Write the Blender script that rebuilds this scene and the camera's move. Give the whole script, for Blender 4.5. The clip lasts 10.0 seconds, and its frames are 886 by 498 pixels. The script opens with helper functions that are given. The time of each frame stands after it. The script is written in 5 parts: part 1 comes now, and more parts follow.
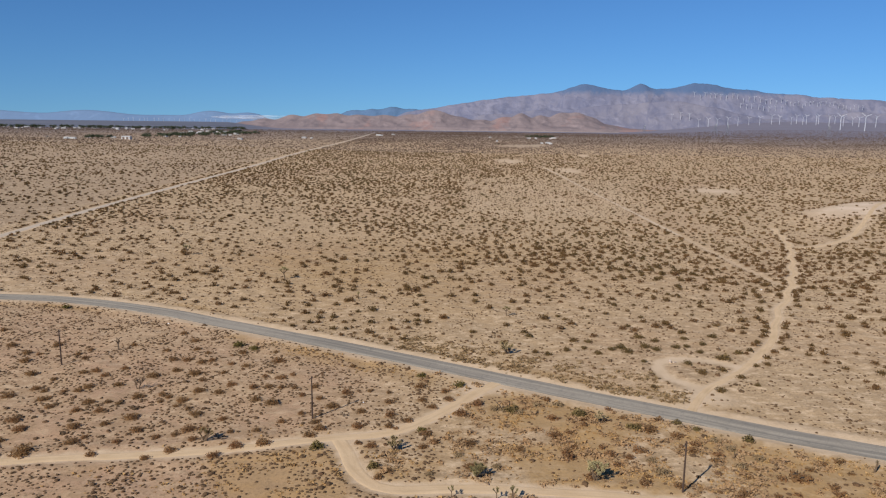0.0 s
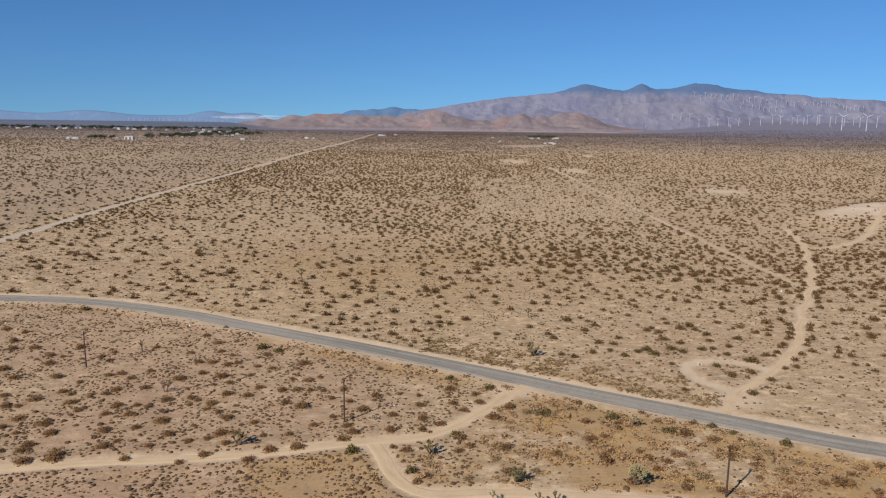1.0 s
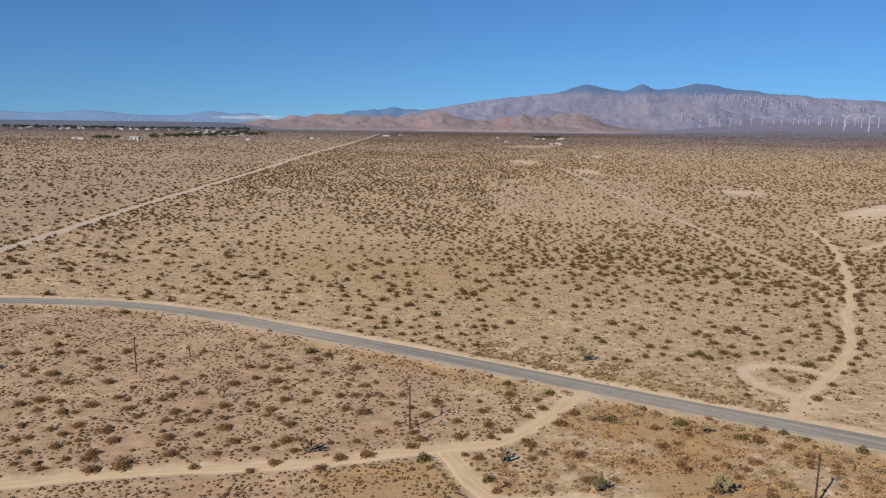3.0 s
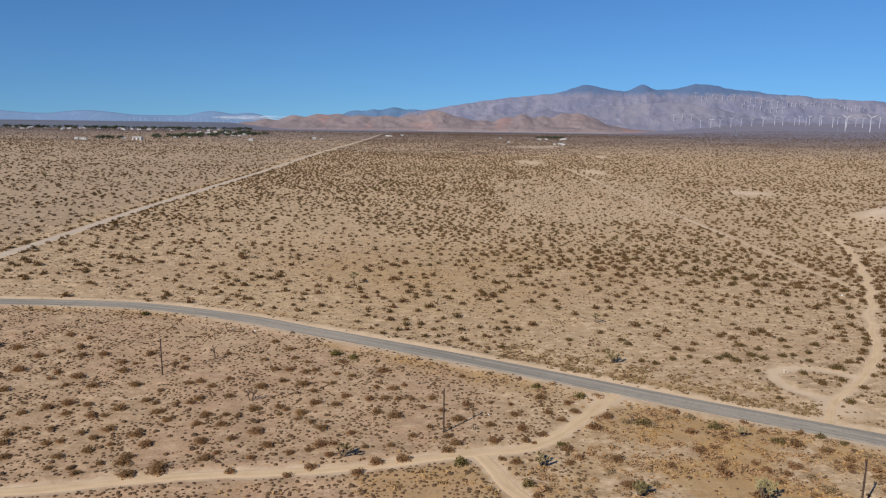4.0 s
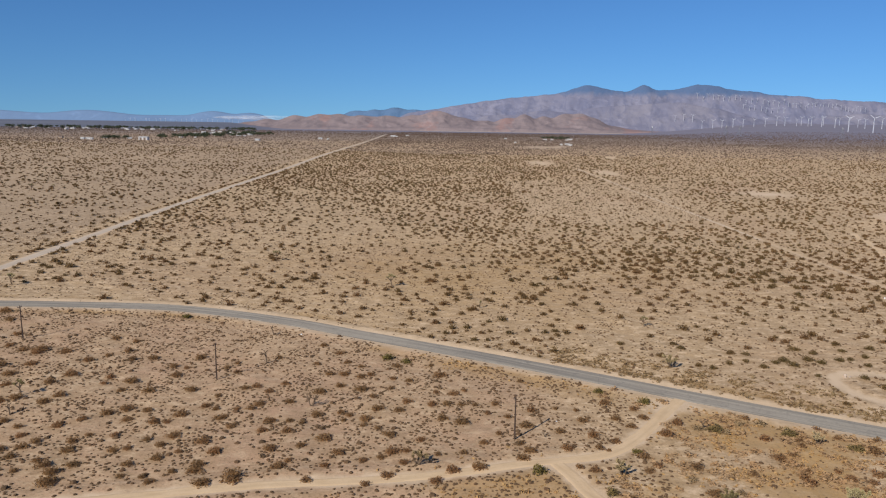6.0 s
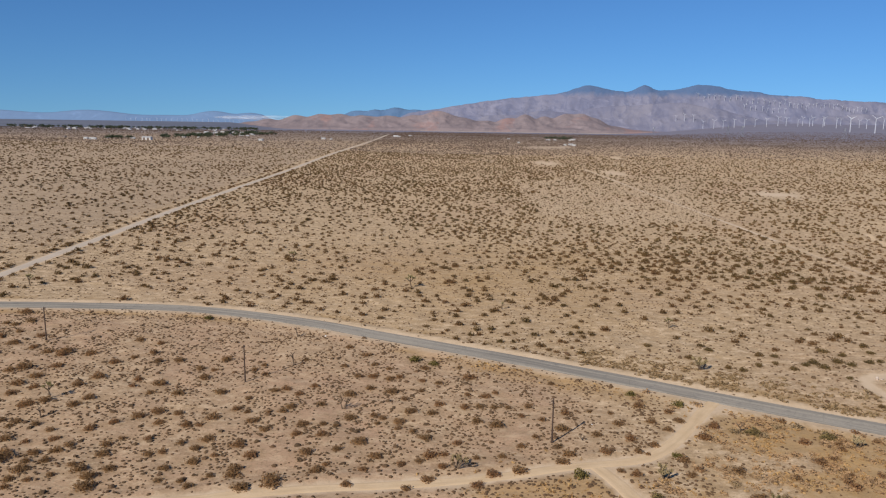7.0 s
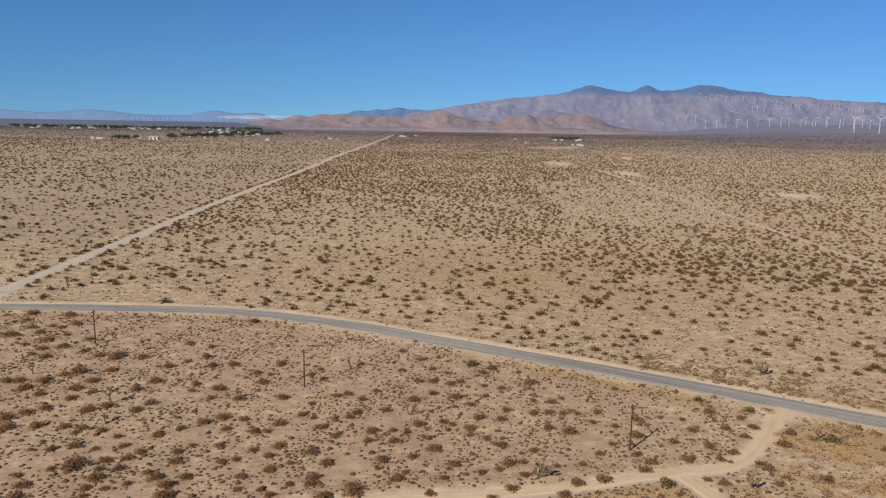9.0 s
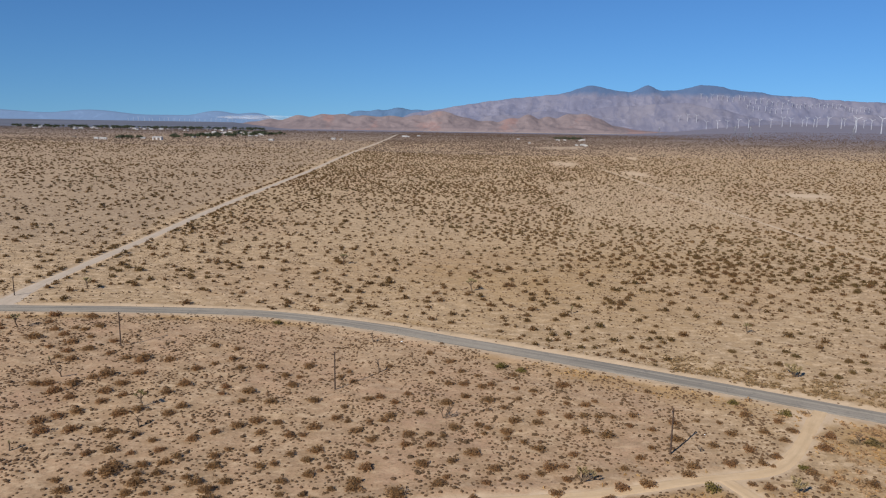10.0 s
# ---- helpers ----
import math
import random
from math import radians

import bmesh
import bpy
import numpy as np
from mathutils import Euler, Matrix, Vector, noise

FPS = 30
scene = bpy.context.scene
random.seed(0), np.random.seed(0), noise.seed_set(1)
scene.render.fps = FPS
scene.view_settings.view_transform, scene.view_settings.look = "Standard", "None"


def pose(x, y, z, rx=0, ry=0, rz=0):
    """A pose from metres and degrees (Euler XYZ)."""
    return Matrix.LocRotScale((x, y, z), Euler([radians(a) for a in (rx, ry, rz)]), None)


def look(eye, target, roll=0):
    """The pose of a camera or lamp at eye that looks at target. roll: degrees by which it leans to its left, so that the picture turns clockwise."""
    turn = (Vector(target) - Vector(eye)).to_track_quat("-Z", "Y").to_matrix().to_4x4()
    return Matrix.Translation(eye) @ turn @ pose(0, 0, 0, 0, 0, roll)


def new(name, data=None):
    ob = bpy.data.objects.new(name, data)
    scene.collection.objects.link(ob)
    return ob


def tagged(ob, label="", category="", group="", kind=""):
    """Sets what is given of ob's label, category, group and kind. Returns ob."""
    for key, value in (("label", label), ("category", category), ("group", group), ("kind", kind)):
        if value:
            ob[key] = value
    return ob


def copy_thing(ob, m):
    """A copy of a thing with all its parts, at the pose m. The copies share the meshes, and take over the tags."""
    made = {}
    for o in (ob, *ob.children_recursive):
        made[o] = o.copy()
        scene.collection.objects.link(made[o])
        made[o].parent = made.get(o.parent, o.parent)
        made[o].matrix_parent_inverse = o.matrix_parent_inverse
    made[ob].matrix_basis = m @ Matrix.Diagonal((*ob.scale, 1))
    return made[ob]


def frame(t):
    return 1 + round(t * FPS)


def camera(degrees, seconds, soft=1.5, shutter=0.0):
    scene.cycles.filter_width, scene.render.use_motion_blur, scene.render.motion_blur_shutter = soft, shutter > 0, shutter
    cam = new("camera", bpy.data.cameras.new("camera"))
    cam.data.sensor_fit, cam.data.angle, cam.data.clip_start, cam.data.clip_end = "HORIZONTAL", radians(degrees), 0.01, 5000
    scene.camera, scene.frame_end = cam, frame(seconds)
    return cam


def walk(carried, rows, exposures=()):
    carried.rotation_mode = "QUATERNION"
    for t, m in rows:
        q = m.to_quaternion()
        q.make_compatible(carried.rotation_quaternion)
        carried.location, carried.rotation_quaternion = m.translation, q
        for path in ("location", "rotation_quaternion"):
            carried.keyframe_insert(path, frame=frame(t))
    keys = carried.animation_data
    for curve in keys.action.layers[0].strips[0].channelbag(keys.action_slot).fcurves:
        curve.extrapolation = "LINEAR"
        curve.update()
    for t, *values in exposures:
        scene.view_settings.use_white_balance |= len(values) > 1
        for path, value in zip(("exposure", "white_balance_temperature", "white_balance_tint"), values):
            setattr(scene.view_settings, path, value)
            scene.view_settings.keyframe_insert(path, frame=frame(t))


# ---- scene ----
from mathutils.bvhtree import BVHTree

cam = camera(62.28, 10.0, soft=1.2)
PATH = [
    (0.0, (-3.301, -0.300, 55.561), (-8.621, 97.780, 36.800), 0.608),
    (0.5, (-6.351, 0.110, 55.594), (-11.642, 98.193, 36.841), 0.605),
    (1.0, (-9.394, 0.514, 55.627), (-14.649, 98.601, 36.882), 0.606),
    (1.5, (-12.435, 0.916, 55.658), (-17.649, 99.007, 36.923), 0.610),
    (2.0, (-15.477, 1.315, 55.687), (-20.650, 99.410, 36.962), 0.617),
    (2.5, (-18.526, 1.714, 55.713), (-23.656, 99.813, 36.998), 0.627),
    (3.0, (-21.583, 2.114, 55.735), (-26.671, 100.217, 37.030), 0.639),
    (3.5, (-24.653, 2.515, 55.754), (-29.701, 100.622, 37.058), 0.653),
    (4.0, (-27.737, 2.918, 55.768), (-32.747, 101.029, 37.081), 0.668),
    (4.5, (-30.838, 3.325, 55.778), (-35.813, 101.439, 37.098), 0.685),
    (5.0, (-33.955, 3.737, 55.784), (-38.901, 101.853, 37.110), 0.702),
    (5.5, (-37.091, 4.153, 55.785), (-42.011, 102.272, 37.116), 0.720),
    (6.0, (-40.246, 4.575, 55.783), (-45.143, 102.696, 37.118), 0.737),
    (6.5, (-43.418, 5.004, 55.778), (-48.298, 103.126, 37.115), 0.754),
    (7.0, (-46.608, 5.439, 55.770), (-51.473, 103.562, 37.109), 0.769),
    (7.5, (-49.813, 5.881, 55.760), (-54.668, 104.004, 37.100), 0.784),
    (8.0, (-53.033, 6.330, 55.749), (-57.880, 104.454, 37.089), 0.796),
    (8.5, (-56.265, 6.786, 55.737), (-61.104, 104.911, 37.079), 0.807),
    (9.0, (-59.505, 7.250, 55.727), (-64.338, 105.375, 37.069), 0.814),
    (9.5, (-62.751, 7.721, 55.718), (-67.576, 105.847, 37.063), 0.819),
    (10.0, (-65.999, 8.200, 55.713), (-70.812, 106.327, 37.063), 0.819),
]
walk(cam, [(t, look(eye, target, roll)) for t, eye, target, roll in PATH])

# ---------------------------------------------------------------- light
SUN_ELEVATION, SUN_AZIMUTH = 35.2, 217.0          # degrees, azimuth clockwise from +y
world = bpy.data.worlds.new("desert_sky")
scene.world = world
world.use_nodes = True
wt = world.node_tree
sky = wt.nodes.new("ShaderNodeTexSky")
sky.sky_type, sky.sun_disc = "NISHITA", False
sky.sun_elevation, sky.sun_rotation = radians(SUN_ELEVATION), radians(SUN_AZIMUTH)
sky.altitude, sky.air_density, sky.dust_density, sky.ozone_density = 3000, 1.0, 0.0, 6.0
lift, level = wt.nodes.new("ShaderNodeVectorMath"), wt.nodes.new("ShaderNodeVectorMath")   # dry air: the blue reaches down to the skyline
lift.operation, level.operation = "MULTIPLY_ADD", "NORMALIZE"
lift.inputs[1].default_value, lift.inputs[2].default_value = (1, 1, 0.68), (0, 0, 0.04)
wt.links.new(wt.nodes.new("ShaderNodeTexCoord").outputs["Generated"], lift.inputs[0])
wt.links.new(lift.outputs[0], level.inputs[0])
wt.links.new(level.outputs[0], sky.inputs["Vector"])
tint = wt.nodes.new("ShaderNodeMix")                # the clear deep blue of dry desert air
tint.data_type, tint.blend_type = "RGBA", "MULTIPLY"
tint.inputs[0].default_value, tint.inputs[7].default_value = 1.0, (0.622, 0.94, 1.2, 1)
wt.links.new(sky.outputs["Color"], tint.inputs[6])
wt.links.new(tint.outputs[2], wt.nodes["Background"].inputs["Color"])
wt.nodes["Background"].inputs["Strength"].default_value = 0.07

sun = new("sun", bpy.data.lights.new("sun", "SUN"))
sun.data.energy, sun.data.angle, sun.data.color = 4.9, radians(0.53), (1.0, 0.95, 0.88)
el, az = radians(SUN_ELEVATION), radians(SUN_AZIMUTH)
sun_way = Vector((math.sin(az) * math.cos(el), math.cos(az) * math.cos(el), math.sin(el)))
sun.matrix_world = look(sun_way * 300, (0, 0, 0))
scene.view_settings.exposure = 0.0


# ---------------------------------------------------------------- materials
class Nodes:
    """Short hand for a node material."""

    def __init__(self, name, rough=0.9):
        self.mat = bpy.data.materials.new(name)
        self.mat.use_nodes = True
        self.tree = self.mat.node_tree
        self.bsdf = self.tree.nodes["Principled BSDF"]
        self.bsdf.inputs["Roughness"].default_value = rough
        self.bsdf.inputs["Specular IOR Level"].default_value = 0.25

    def node(self, kind, **values):
        n = self.tree.nodes.new(kind)
        for k, v in values.items():
            if k in n.inputs:
                n.inputs[k].default_value = v
        return n

    def link(self, a, b):
        self.tree.links.new(a, b)

    def place(self, scale=(1, 1, 1)):
        g = self.node("ShaderNodeNewGeometry")
        m = self.node("ShaderNodeMapping")
        m.inputs["Scale"].default_value = scale
        self.link(g.outputs["Position"], m.inputs["Vector"])
        return m.outputs["Vector"]

    def noise(self, scale, detail=4.0, rough=0.55, stretch=(1, 1, 1), distort=0.0):
        n = self.node("ShaderNodeTexNoise", Scale=scale, Detail=detail, Roughness=rough, Distortion=distort)
        self.link(self.place(stretch), n.inputs["Vector"])
        return n.outputs["Fac"]

    def ramp(self, fac, *stops):
        r = self.node("ShaderNodeValToRGB")
        e = r.color_ramp.elements
        while len(e) < len(stops):
            e.new(0.5)
        for el_, (p, c) in zip(e, stops):
            el_.position, el_.color = p, (*c, 1) if len(c) == 3 else c
        self.link(fac, r.inputs["Fac"])
        return r.outputs["Color"]

    def mix(self, fac, a, b, blend="MIX"):
        m = self.node("ShaderNodeMix")
        m.data_type, m.blend_type = "RGBA", blend
        pairs = ((m.inputs[0], fac), (m.inputs[6], a), (m.inputs[7], b))
        for sock, v in pairs:
            if hasattr(v, "is_linked"):
                self.link(v, sock)
            elif isinstance(v, tuple):
                sock.default_value = (*v, 1)
            else:
                sock.default_value = v
        return m.outputs[2]

    def math(self, op, a, b=0.5, clamp=False):
        m = self.node("ShaderNodeMath")
        m.operation, m.use_clamp = op, clamp
        for sock, v in ((m.inputs[0], a), (m.inputs[1], b)):
            if hasattr(v, "is_linked"):
                self.link(v, sock)
            else:
                sock.default_value = v
        return m.outputs[0]

    def attribute(self, name):
        a = self.node("ShaderNodeAttribute")
        a.attribute_name = name
        return a.outputs["Fac"]

    def run(self, along, across, detail=4.0, rough=0.65):
        """Noise that is drawn out along a road."""
        v = self.node("ShaderNodeCombineXYZ")
        self.link(self.math("MULTIPLY", self.attribute("along"), along), v.inputs[0])
        self.link(self.math("MULTIPLY", self.attribute("across"), across), v.inputs[1])
        n = self.node("ShaderNodeTexNoise", Scale=1.0, Detail=detail, Roughness=rough)
        self.link(v.outputs[0], n.inputs["Vector"])
        return n.outputs["Fac"]

    def bump(self, height, strength=0.5, distance=0.1):
        b = self.node("ShaderNodeBump", Strength=strength, Distance=distance)
        self.link(height, b.inputs["Height"])
        self.link(b.outputs["Normal"], self.bsdf.inputs["Normal"])

    def base(self, colour):
        if isinstance(colour, tuple):
            self.bsdf.inputs["Base Color"].default_value = (*colour, 1)
        else:
            self.link(colour, self.bsdf.inputs["Base Color"])
        return self.mat


def ground_material():
    k = Nodes("desert_ground", 0.95)
    broad = k.noise(0.012, 5)
    mid = k.noise(0.16, 5, 0.6)
    fine = k.noise(1.7, 5, 0.7)
    grit = k.noise(7.0, 3, 0.7)
    soil = k.ramp(broad, (0.32, (0.455, 0.312, 0.174)), (0.68, (0.54, 0.375, 0.211)))
    soil = k.mix(k.attribute("red"), soil, (0.462, 0.288, 0.174))
    soil = k.mix(k.math("MULTIPLY", k.attribute("grass"), k.ramp(mid, (0.3, (0.25, 0.25, 0.25)), (0.6, (0.9, 0.9, 0.9)))), soil, (0.43, 0.262, 0.105))
    soil = k.mix(k.ramp(mid, (0.3, (0.5, 0.5, 0.5)), (0.6, (0.0, 0.0, 0.0))), soil, (0.37, 0.25, 0.14))
    litter = k.ramp(fine, (0.50, (0, 0, 0)), (0.64, (0.9, 0.9, 0.9)))
    soil = k.mix(litter, soil, (0.25, 0.165, 0.09))
    pebble = k.ramp(grit, (0.62, (0, 0, 0)), (0.74, (0.5, 0.5, 0.5)))
    soil = k.mix(pebble, soil, (0.2, 0.135, 0.085))
    soil = k.mix(k.math("MULTIPLY", k.attribute("litter"), k.ramp(fine, (0.2, (0.35, 0.35, 0.35)), (0.6, (0.75, 0.75, 0.75)))), soil, (0.27, 0.175, 0.09))
    streak = k.noise(0.35, 4, 0.7, (0.4, 1.6, 1))
    soil = k.mix(k.ramp(streak, (0.5, (0, 0, 0)), (0.68, (0.5, 0.5, 0.5))), soil, (0.34, 0.23, 0.125))
    tuff = k.noise(0.42, 6, 0.78, (0.8, 1.2, 1))
    soil = k.mix(k.math("MULTIPLY", k.math("SUBTRACT", 1.0, k.math("ADD", k.math("MULTIPLY", k.attribute("red"), 0.6), k.math("MULTIPLY", k.attribute("grass"), 0.5)), clamp=True), k.ramp(tuff, (0.49, (0, 0, 0)), (0.62, (0.85, 0.85, 0.85)))), soil, (0.68, 0.5, 0.315))
    sand = k.ramp(mid, (0.3, (0.55, 0.4, 0.25)), (0.7, (0.65, 0.485, 0.32)))
    soil = k.mix(k.math("MULTIPLY", k.attribute("grass"), 0.4), soil, (0.4, 0.245, 0.1))
    soil = k.mix(k.attribute("sand"), soil, sand)
    # scrub cover of the far plain, with haze grey mixed into its colour
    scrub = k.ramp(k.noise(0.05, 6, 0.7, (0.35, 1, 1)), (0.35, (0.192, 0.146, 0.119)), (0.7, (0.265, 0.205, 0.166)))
    soil = k.mix(k.attribute("pale"), soil, k.ramp(mid, (0.3, (0.68, 0.52, 0.37)), (0.7, (0.8, 0.63, 0.47))))
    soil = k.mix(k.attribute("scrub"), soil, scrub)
    # distance haze painted into the soil: mauve far off, blue in the western basin
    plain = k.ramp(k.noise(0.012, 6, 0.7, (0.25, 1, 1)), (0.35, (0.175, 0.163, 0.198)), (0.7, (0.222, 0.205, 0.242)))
    basin_haze = k.ramp(k.noise(0.01, 5, 0.7, (0.12, 1, 1)), (0.38, (0.095, 0.108, 0.142)), (0.66, (0.17, 0.178, 0.212)))
    plain = k.mix(k.attribute("basin_haze"), plain, basin_haze)
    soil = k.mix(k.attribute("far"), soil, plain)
    k.bump(fine, 0.5, 0.12)
    return k.base(soil)


def track_material(name, dark, light):
    k = Nodes(name, 0.95)
    mid, fine = k.noise(0.25, 5, 0.6), k.noise(2.2, 5, 0.7)
    c = k.ramp(mid, (0.3, dark), (0.7, light))
    c = k.mix(k.ramp(fine, (0.55, (0, 0, 0)), (0.75, (0.5, 0.5, 0.5))), c, tuple(v * 0.72 for v in dark))
    c = k.mix(k.ramp(k.run(0.12, 1.3), (0.45, (0, 0, 0)), (0.7, (0.6, 0.6, 0.6))), c, tuple(v * 0.8 for v in dark))
    c = k.mix(k.math("MULTIPLY", k.attribute("lane"), k.ramp(k.run(0.05, 0.3), (0.35, (0.05, 0.05, 0.05)), (0.65, (0.4, 0.4, 0.4)))), c, tuple(v * 1.06 for v in light))
    k.bump(fine, 0.4, 0.06)
    return k.base(c)


def asphalt_material():
    k = Nodes("worn_asphalt", 0.85)
    mid, fine = k.noise(0.12, 5, 0.6), k.noise(3.0, 4, 0.7)
    c = k.ramp(mid, (0.3, (0.37, 0.318, 0.245)), (0.7, (0.43, 0.373, 0.29)))
    c = k.mix(k.ramp(fine, (0.45, (0, 0, 0)), (0.7, (0.45, 0.45, 0.45))), c, (0.16, 0.148, 0.13))
    c = k.mix(k.ramp(k.run(0.012, 0.55), (0.38, (0.7, 0.7, 0.7)), (0.6, (0, 0, 0))), c, (0.245, 0.215, 0.178))
    c = k.mix(k.ramp(k.run(0.022, 0.85), (0.5, (0, 0, 0)), (0.58, (0.85, 0.85, 0.85))), c, (0.21, 0.188, 0.154))
    c = k.mix(k.math("MULTIPLY", k.attribute("lane"), 0.2), c, (0.4, 0.35, 0.28))
    crack = k.node("ShaderNodeTexVoronoi", Scale=0.22)
    crack.feature = "DISTANCE_TO_EDGE"
    k.link(k.place(), crack.inputs["Vector"])
    c = k.mix(k.ramp(crack.outputs["Distance"], (0.0, (0.3, 0.3, 0.3)), (0.01, (0, 0, 0))), c, (0.09, 0.085, 0.075))
    c = k.mix(k.ramp(k.noise(0.5, 5, 0.7, (1, 1, 1)), (0.55, (0, 0, 0)), (0.7, (0.5, 0.5, 0.5))), c, (0.15, 0.138, 0.122))
    side = k.math("ABSOLUTE", k.attribute("across"))
    rim = k.math("ADD", side, k.math("MULTIPLY", k.math("SUBTRACT", k.run(0.15, 0.4), 0.5), 1.6))
    c = k.mix(k.ramp(k.math("MULTIPLY", rim, 0.25), (0.69, (0, 0, 0)), (0.76, (0.75, 0.75, 0.75)), (0.83, (0.3, 0.3, 0.3))), c, (0.13, 0.115, 0.095))
    k.bsdf.inputs["Specular IOR Level"].default_value = 0.08
    k.bump(fine, 0.25, 0.02)
    return k.base(c)


def leaf_material(name, *colours, joined=False, thin=0.0):
    """Foliage that varies from bush to bush and from leaf to leaf."""
    k = Nodes(name, 0.9)
    k.bsdf.inputs["Specular IOR Level"].default_value = 0.08
    g = k.node("ShaderNodeNewGeometry")
    o = k.node("ShaderNodeObjectInfo")
    whole = k.attribute("tone") if joined else o.outputs["Random"]
    tone = k.math("ADD", k.math("MULTIPLY", whole, 0.72), k.math("MULTIPLY", g.outputs["Random Per Island"], 0.28))
    stops = [(0.1 + 0.8 * i / max(1, len(colours) - 1), c) for i, c in enumerate(colours)]
    c = k.ramp(tone, *stops)
    c = k.mix(k.ramp(k.noise(0.012, 3), (0.42, (0, 0, 0)), (0.62, (0.5, 0.5, 0.5))), c, colours[-1])
    if thin:                                            # sunlight shines through thin leaves and twigs
        t, m = k.node("ShaderNodeBsdfTranslucent"), k.node("ShaderNodeMixShader")
        m.inputs[0].default_value = thin
        k.link(c, t.inputs["Color"])
        k.link(k.bsdf.outputs[0], m.inputs[1])
        k.link(t.outputs[0], m.inputs[2])
        k.link(m.outputs[0], k.tree.nodes["Material Output"].inputs["Surface"])
    return k.base(c)


def plain_material(name, a, b, scale=0.5, rough=0.85, stretch=(1, 1, 1), metal=0.0):
    k = Nodes(name, rough)
    n = k.noise(scale, 5, 0.65, stretch)
    k.bsdf.inputs["Metallic"].default_value = metal
    k.bump(n, 0.2, 0.03)
    return k.base(k.ramp(n, (0.3, a), (0.7, b)))


def rock_material(name, low, high, streak, top=None, top_from=0.0, top_to=1.0, patch=None, relief=0.35):
    k = Nodes(name, 0.95)
    broad = k.noise(0.0045, 5, 0.55, (1, 0.5, 1.6))
    gully = k.noise(0.011, 6, 0.62, (1.2, 0.5, 0.9), 1.2)
    c = k.ramp(broad, (0.38, low), (0.62, high))
    c = k.mix(k.ramp(gully, (0.5, (0, 0, 0)), (0.62, (0.75, 0.75, 0.75))), c, streak)
    if patch:                                           # beds of a stronger colour
        c = k.mix(k.ramp(k.noise(0.0045, 5, 0.6, (1, 0.4, 2.2)), (0.55, (0, 0, 0)), (0.63, (0.8, 0.8, 0.8))), c, patch)
    c = k.mix(k.ramp(k.noise(0.013, 6, 0.7, (1, 0.5, 1.8), 0.8), (0.55, (0, 0, 0)), (0.66, (0.6, 0.6, 0.6))), c, tuple(v * 1.22 for v in high))
    c = k.mix(k.ramp(k.noise(0.05, 5, 0.75), (0.5, (0, 0, 0)), (0.7, (0.3, 0.3, 0.3))), c, tuple(v * 0.8 for v in low))
    # darker wooded summits by height; their blue is haze put into the colour
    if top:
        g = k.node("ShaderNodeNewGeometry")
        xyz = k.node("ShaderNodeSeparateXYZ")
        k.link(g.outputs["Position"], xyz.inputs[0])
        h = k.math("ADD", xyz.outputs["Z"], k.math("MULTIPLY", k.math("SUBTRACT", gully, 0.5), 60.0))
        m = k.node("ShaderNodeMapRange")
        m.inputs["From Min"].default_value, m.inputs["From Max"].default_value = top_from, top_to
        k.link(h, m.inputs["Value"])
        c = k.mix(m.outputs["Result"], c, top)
    if relief:
        k.bump(k.noise(0.018, 6, 0.65, (1, 0.7, 1.1), 1.0), relief, 10.0)
    return k.base(c)


GROUND = ground_material()
WARMSAND = track_material("warm_track_sand", (0.58, 0.405, 0.23), (0.67, 0.485, 0.295))
PALETRACK = track_material("pale_track_sand", (0.54, 0.41, 0.28), (0.62, 0.485, 0.345))
GRAVEL = track_material("pale_gravel", (0.5, 0.4, 0.295), (0.58, 0.47, 0.355))
ASPHALT = asphalt_material()
CREO_TONES = (0.12, 0.083, 0.037), (0.158, 0.102, 0.046), (0.172, 0.098, 0.046)
CREOSOTE = leaf_material("creosote_leaves", (0.335, 0.205, 0.096), (0.392, 0.24, 0.113), (0.405, 0.225, 0.108), thin=0.6)
OLIVECREO = leaf_material("olive_creosote_leaves", (0.175, 0.122, 0.05), (0.215, 0.145, 0.06), (0.225, 0.135, 0.057), thin=0.4)
PLAINSCRUB = leaf_material("plain_scrub_leaves", (0.168, 0.112, 0.046), (0.222, 0.14, 0.06), (0.24, 0.132, 0.06), joined=True, thin=0.45)
NEARSCRUB = leaf_material("near_scrub_leaves", (0.335, 0.205, 0.096), (0.392, 0.24, 0.113), (0.405, 0.225, 0.108), joined=True, thin=0.6)
SCRUB = leaf_material("scrub_leaves", *CREO_TONES, joined=True)
# the same scrub far away, its leaf colour greyed to imitate haze
HAZESCRUB = leaf_material("hazed_scrub_leaves", (0.125, 0.086, 0.062), (0.155, 0.107, 0.078), (0.16, 0.104, 0.076), joined=True)
BANKLEAF = leaf_material("olive_bank_leaves", (0.22, 0.15, 0.075), (0.28, 0.195, 0.1), (0.22, 0.135, 0.065), joined=True)
GREENBUSH = leaf_material("green_leaves", (0.115, 0.092, 0.024), (0.15, 0.118, 0.036), (0.135, 0.1, 0.032))
TUFT = leaf_material("dry_tufts", (0.092, 0.058, 0.032), (0.128, 0.081, 0.044), (0.135, 0.077, 0.041), joined=True)
STRAW = leaf_material("golden_straw", (0.36, 0.225, 0.09), (0.42, 0.27, 0.12), (0.34, 0.19, 0.075), joined=True)
GREYBUSH = leaf_material("grey_scrub", (0.3, 0.192, 0.1), (0.35, 0.232, 0.13), (0.31, 0.182, 0.088), joined=True)
OLIVEBUSH = leaf_material("olive_leaves", (0.125, 0.092, 0.034), (0.165, 0.12, 0.046), (0.15, 0.105, 0.042))
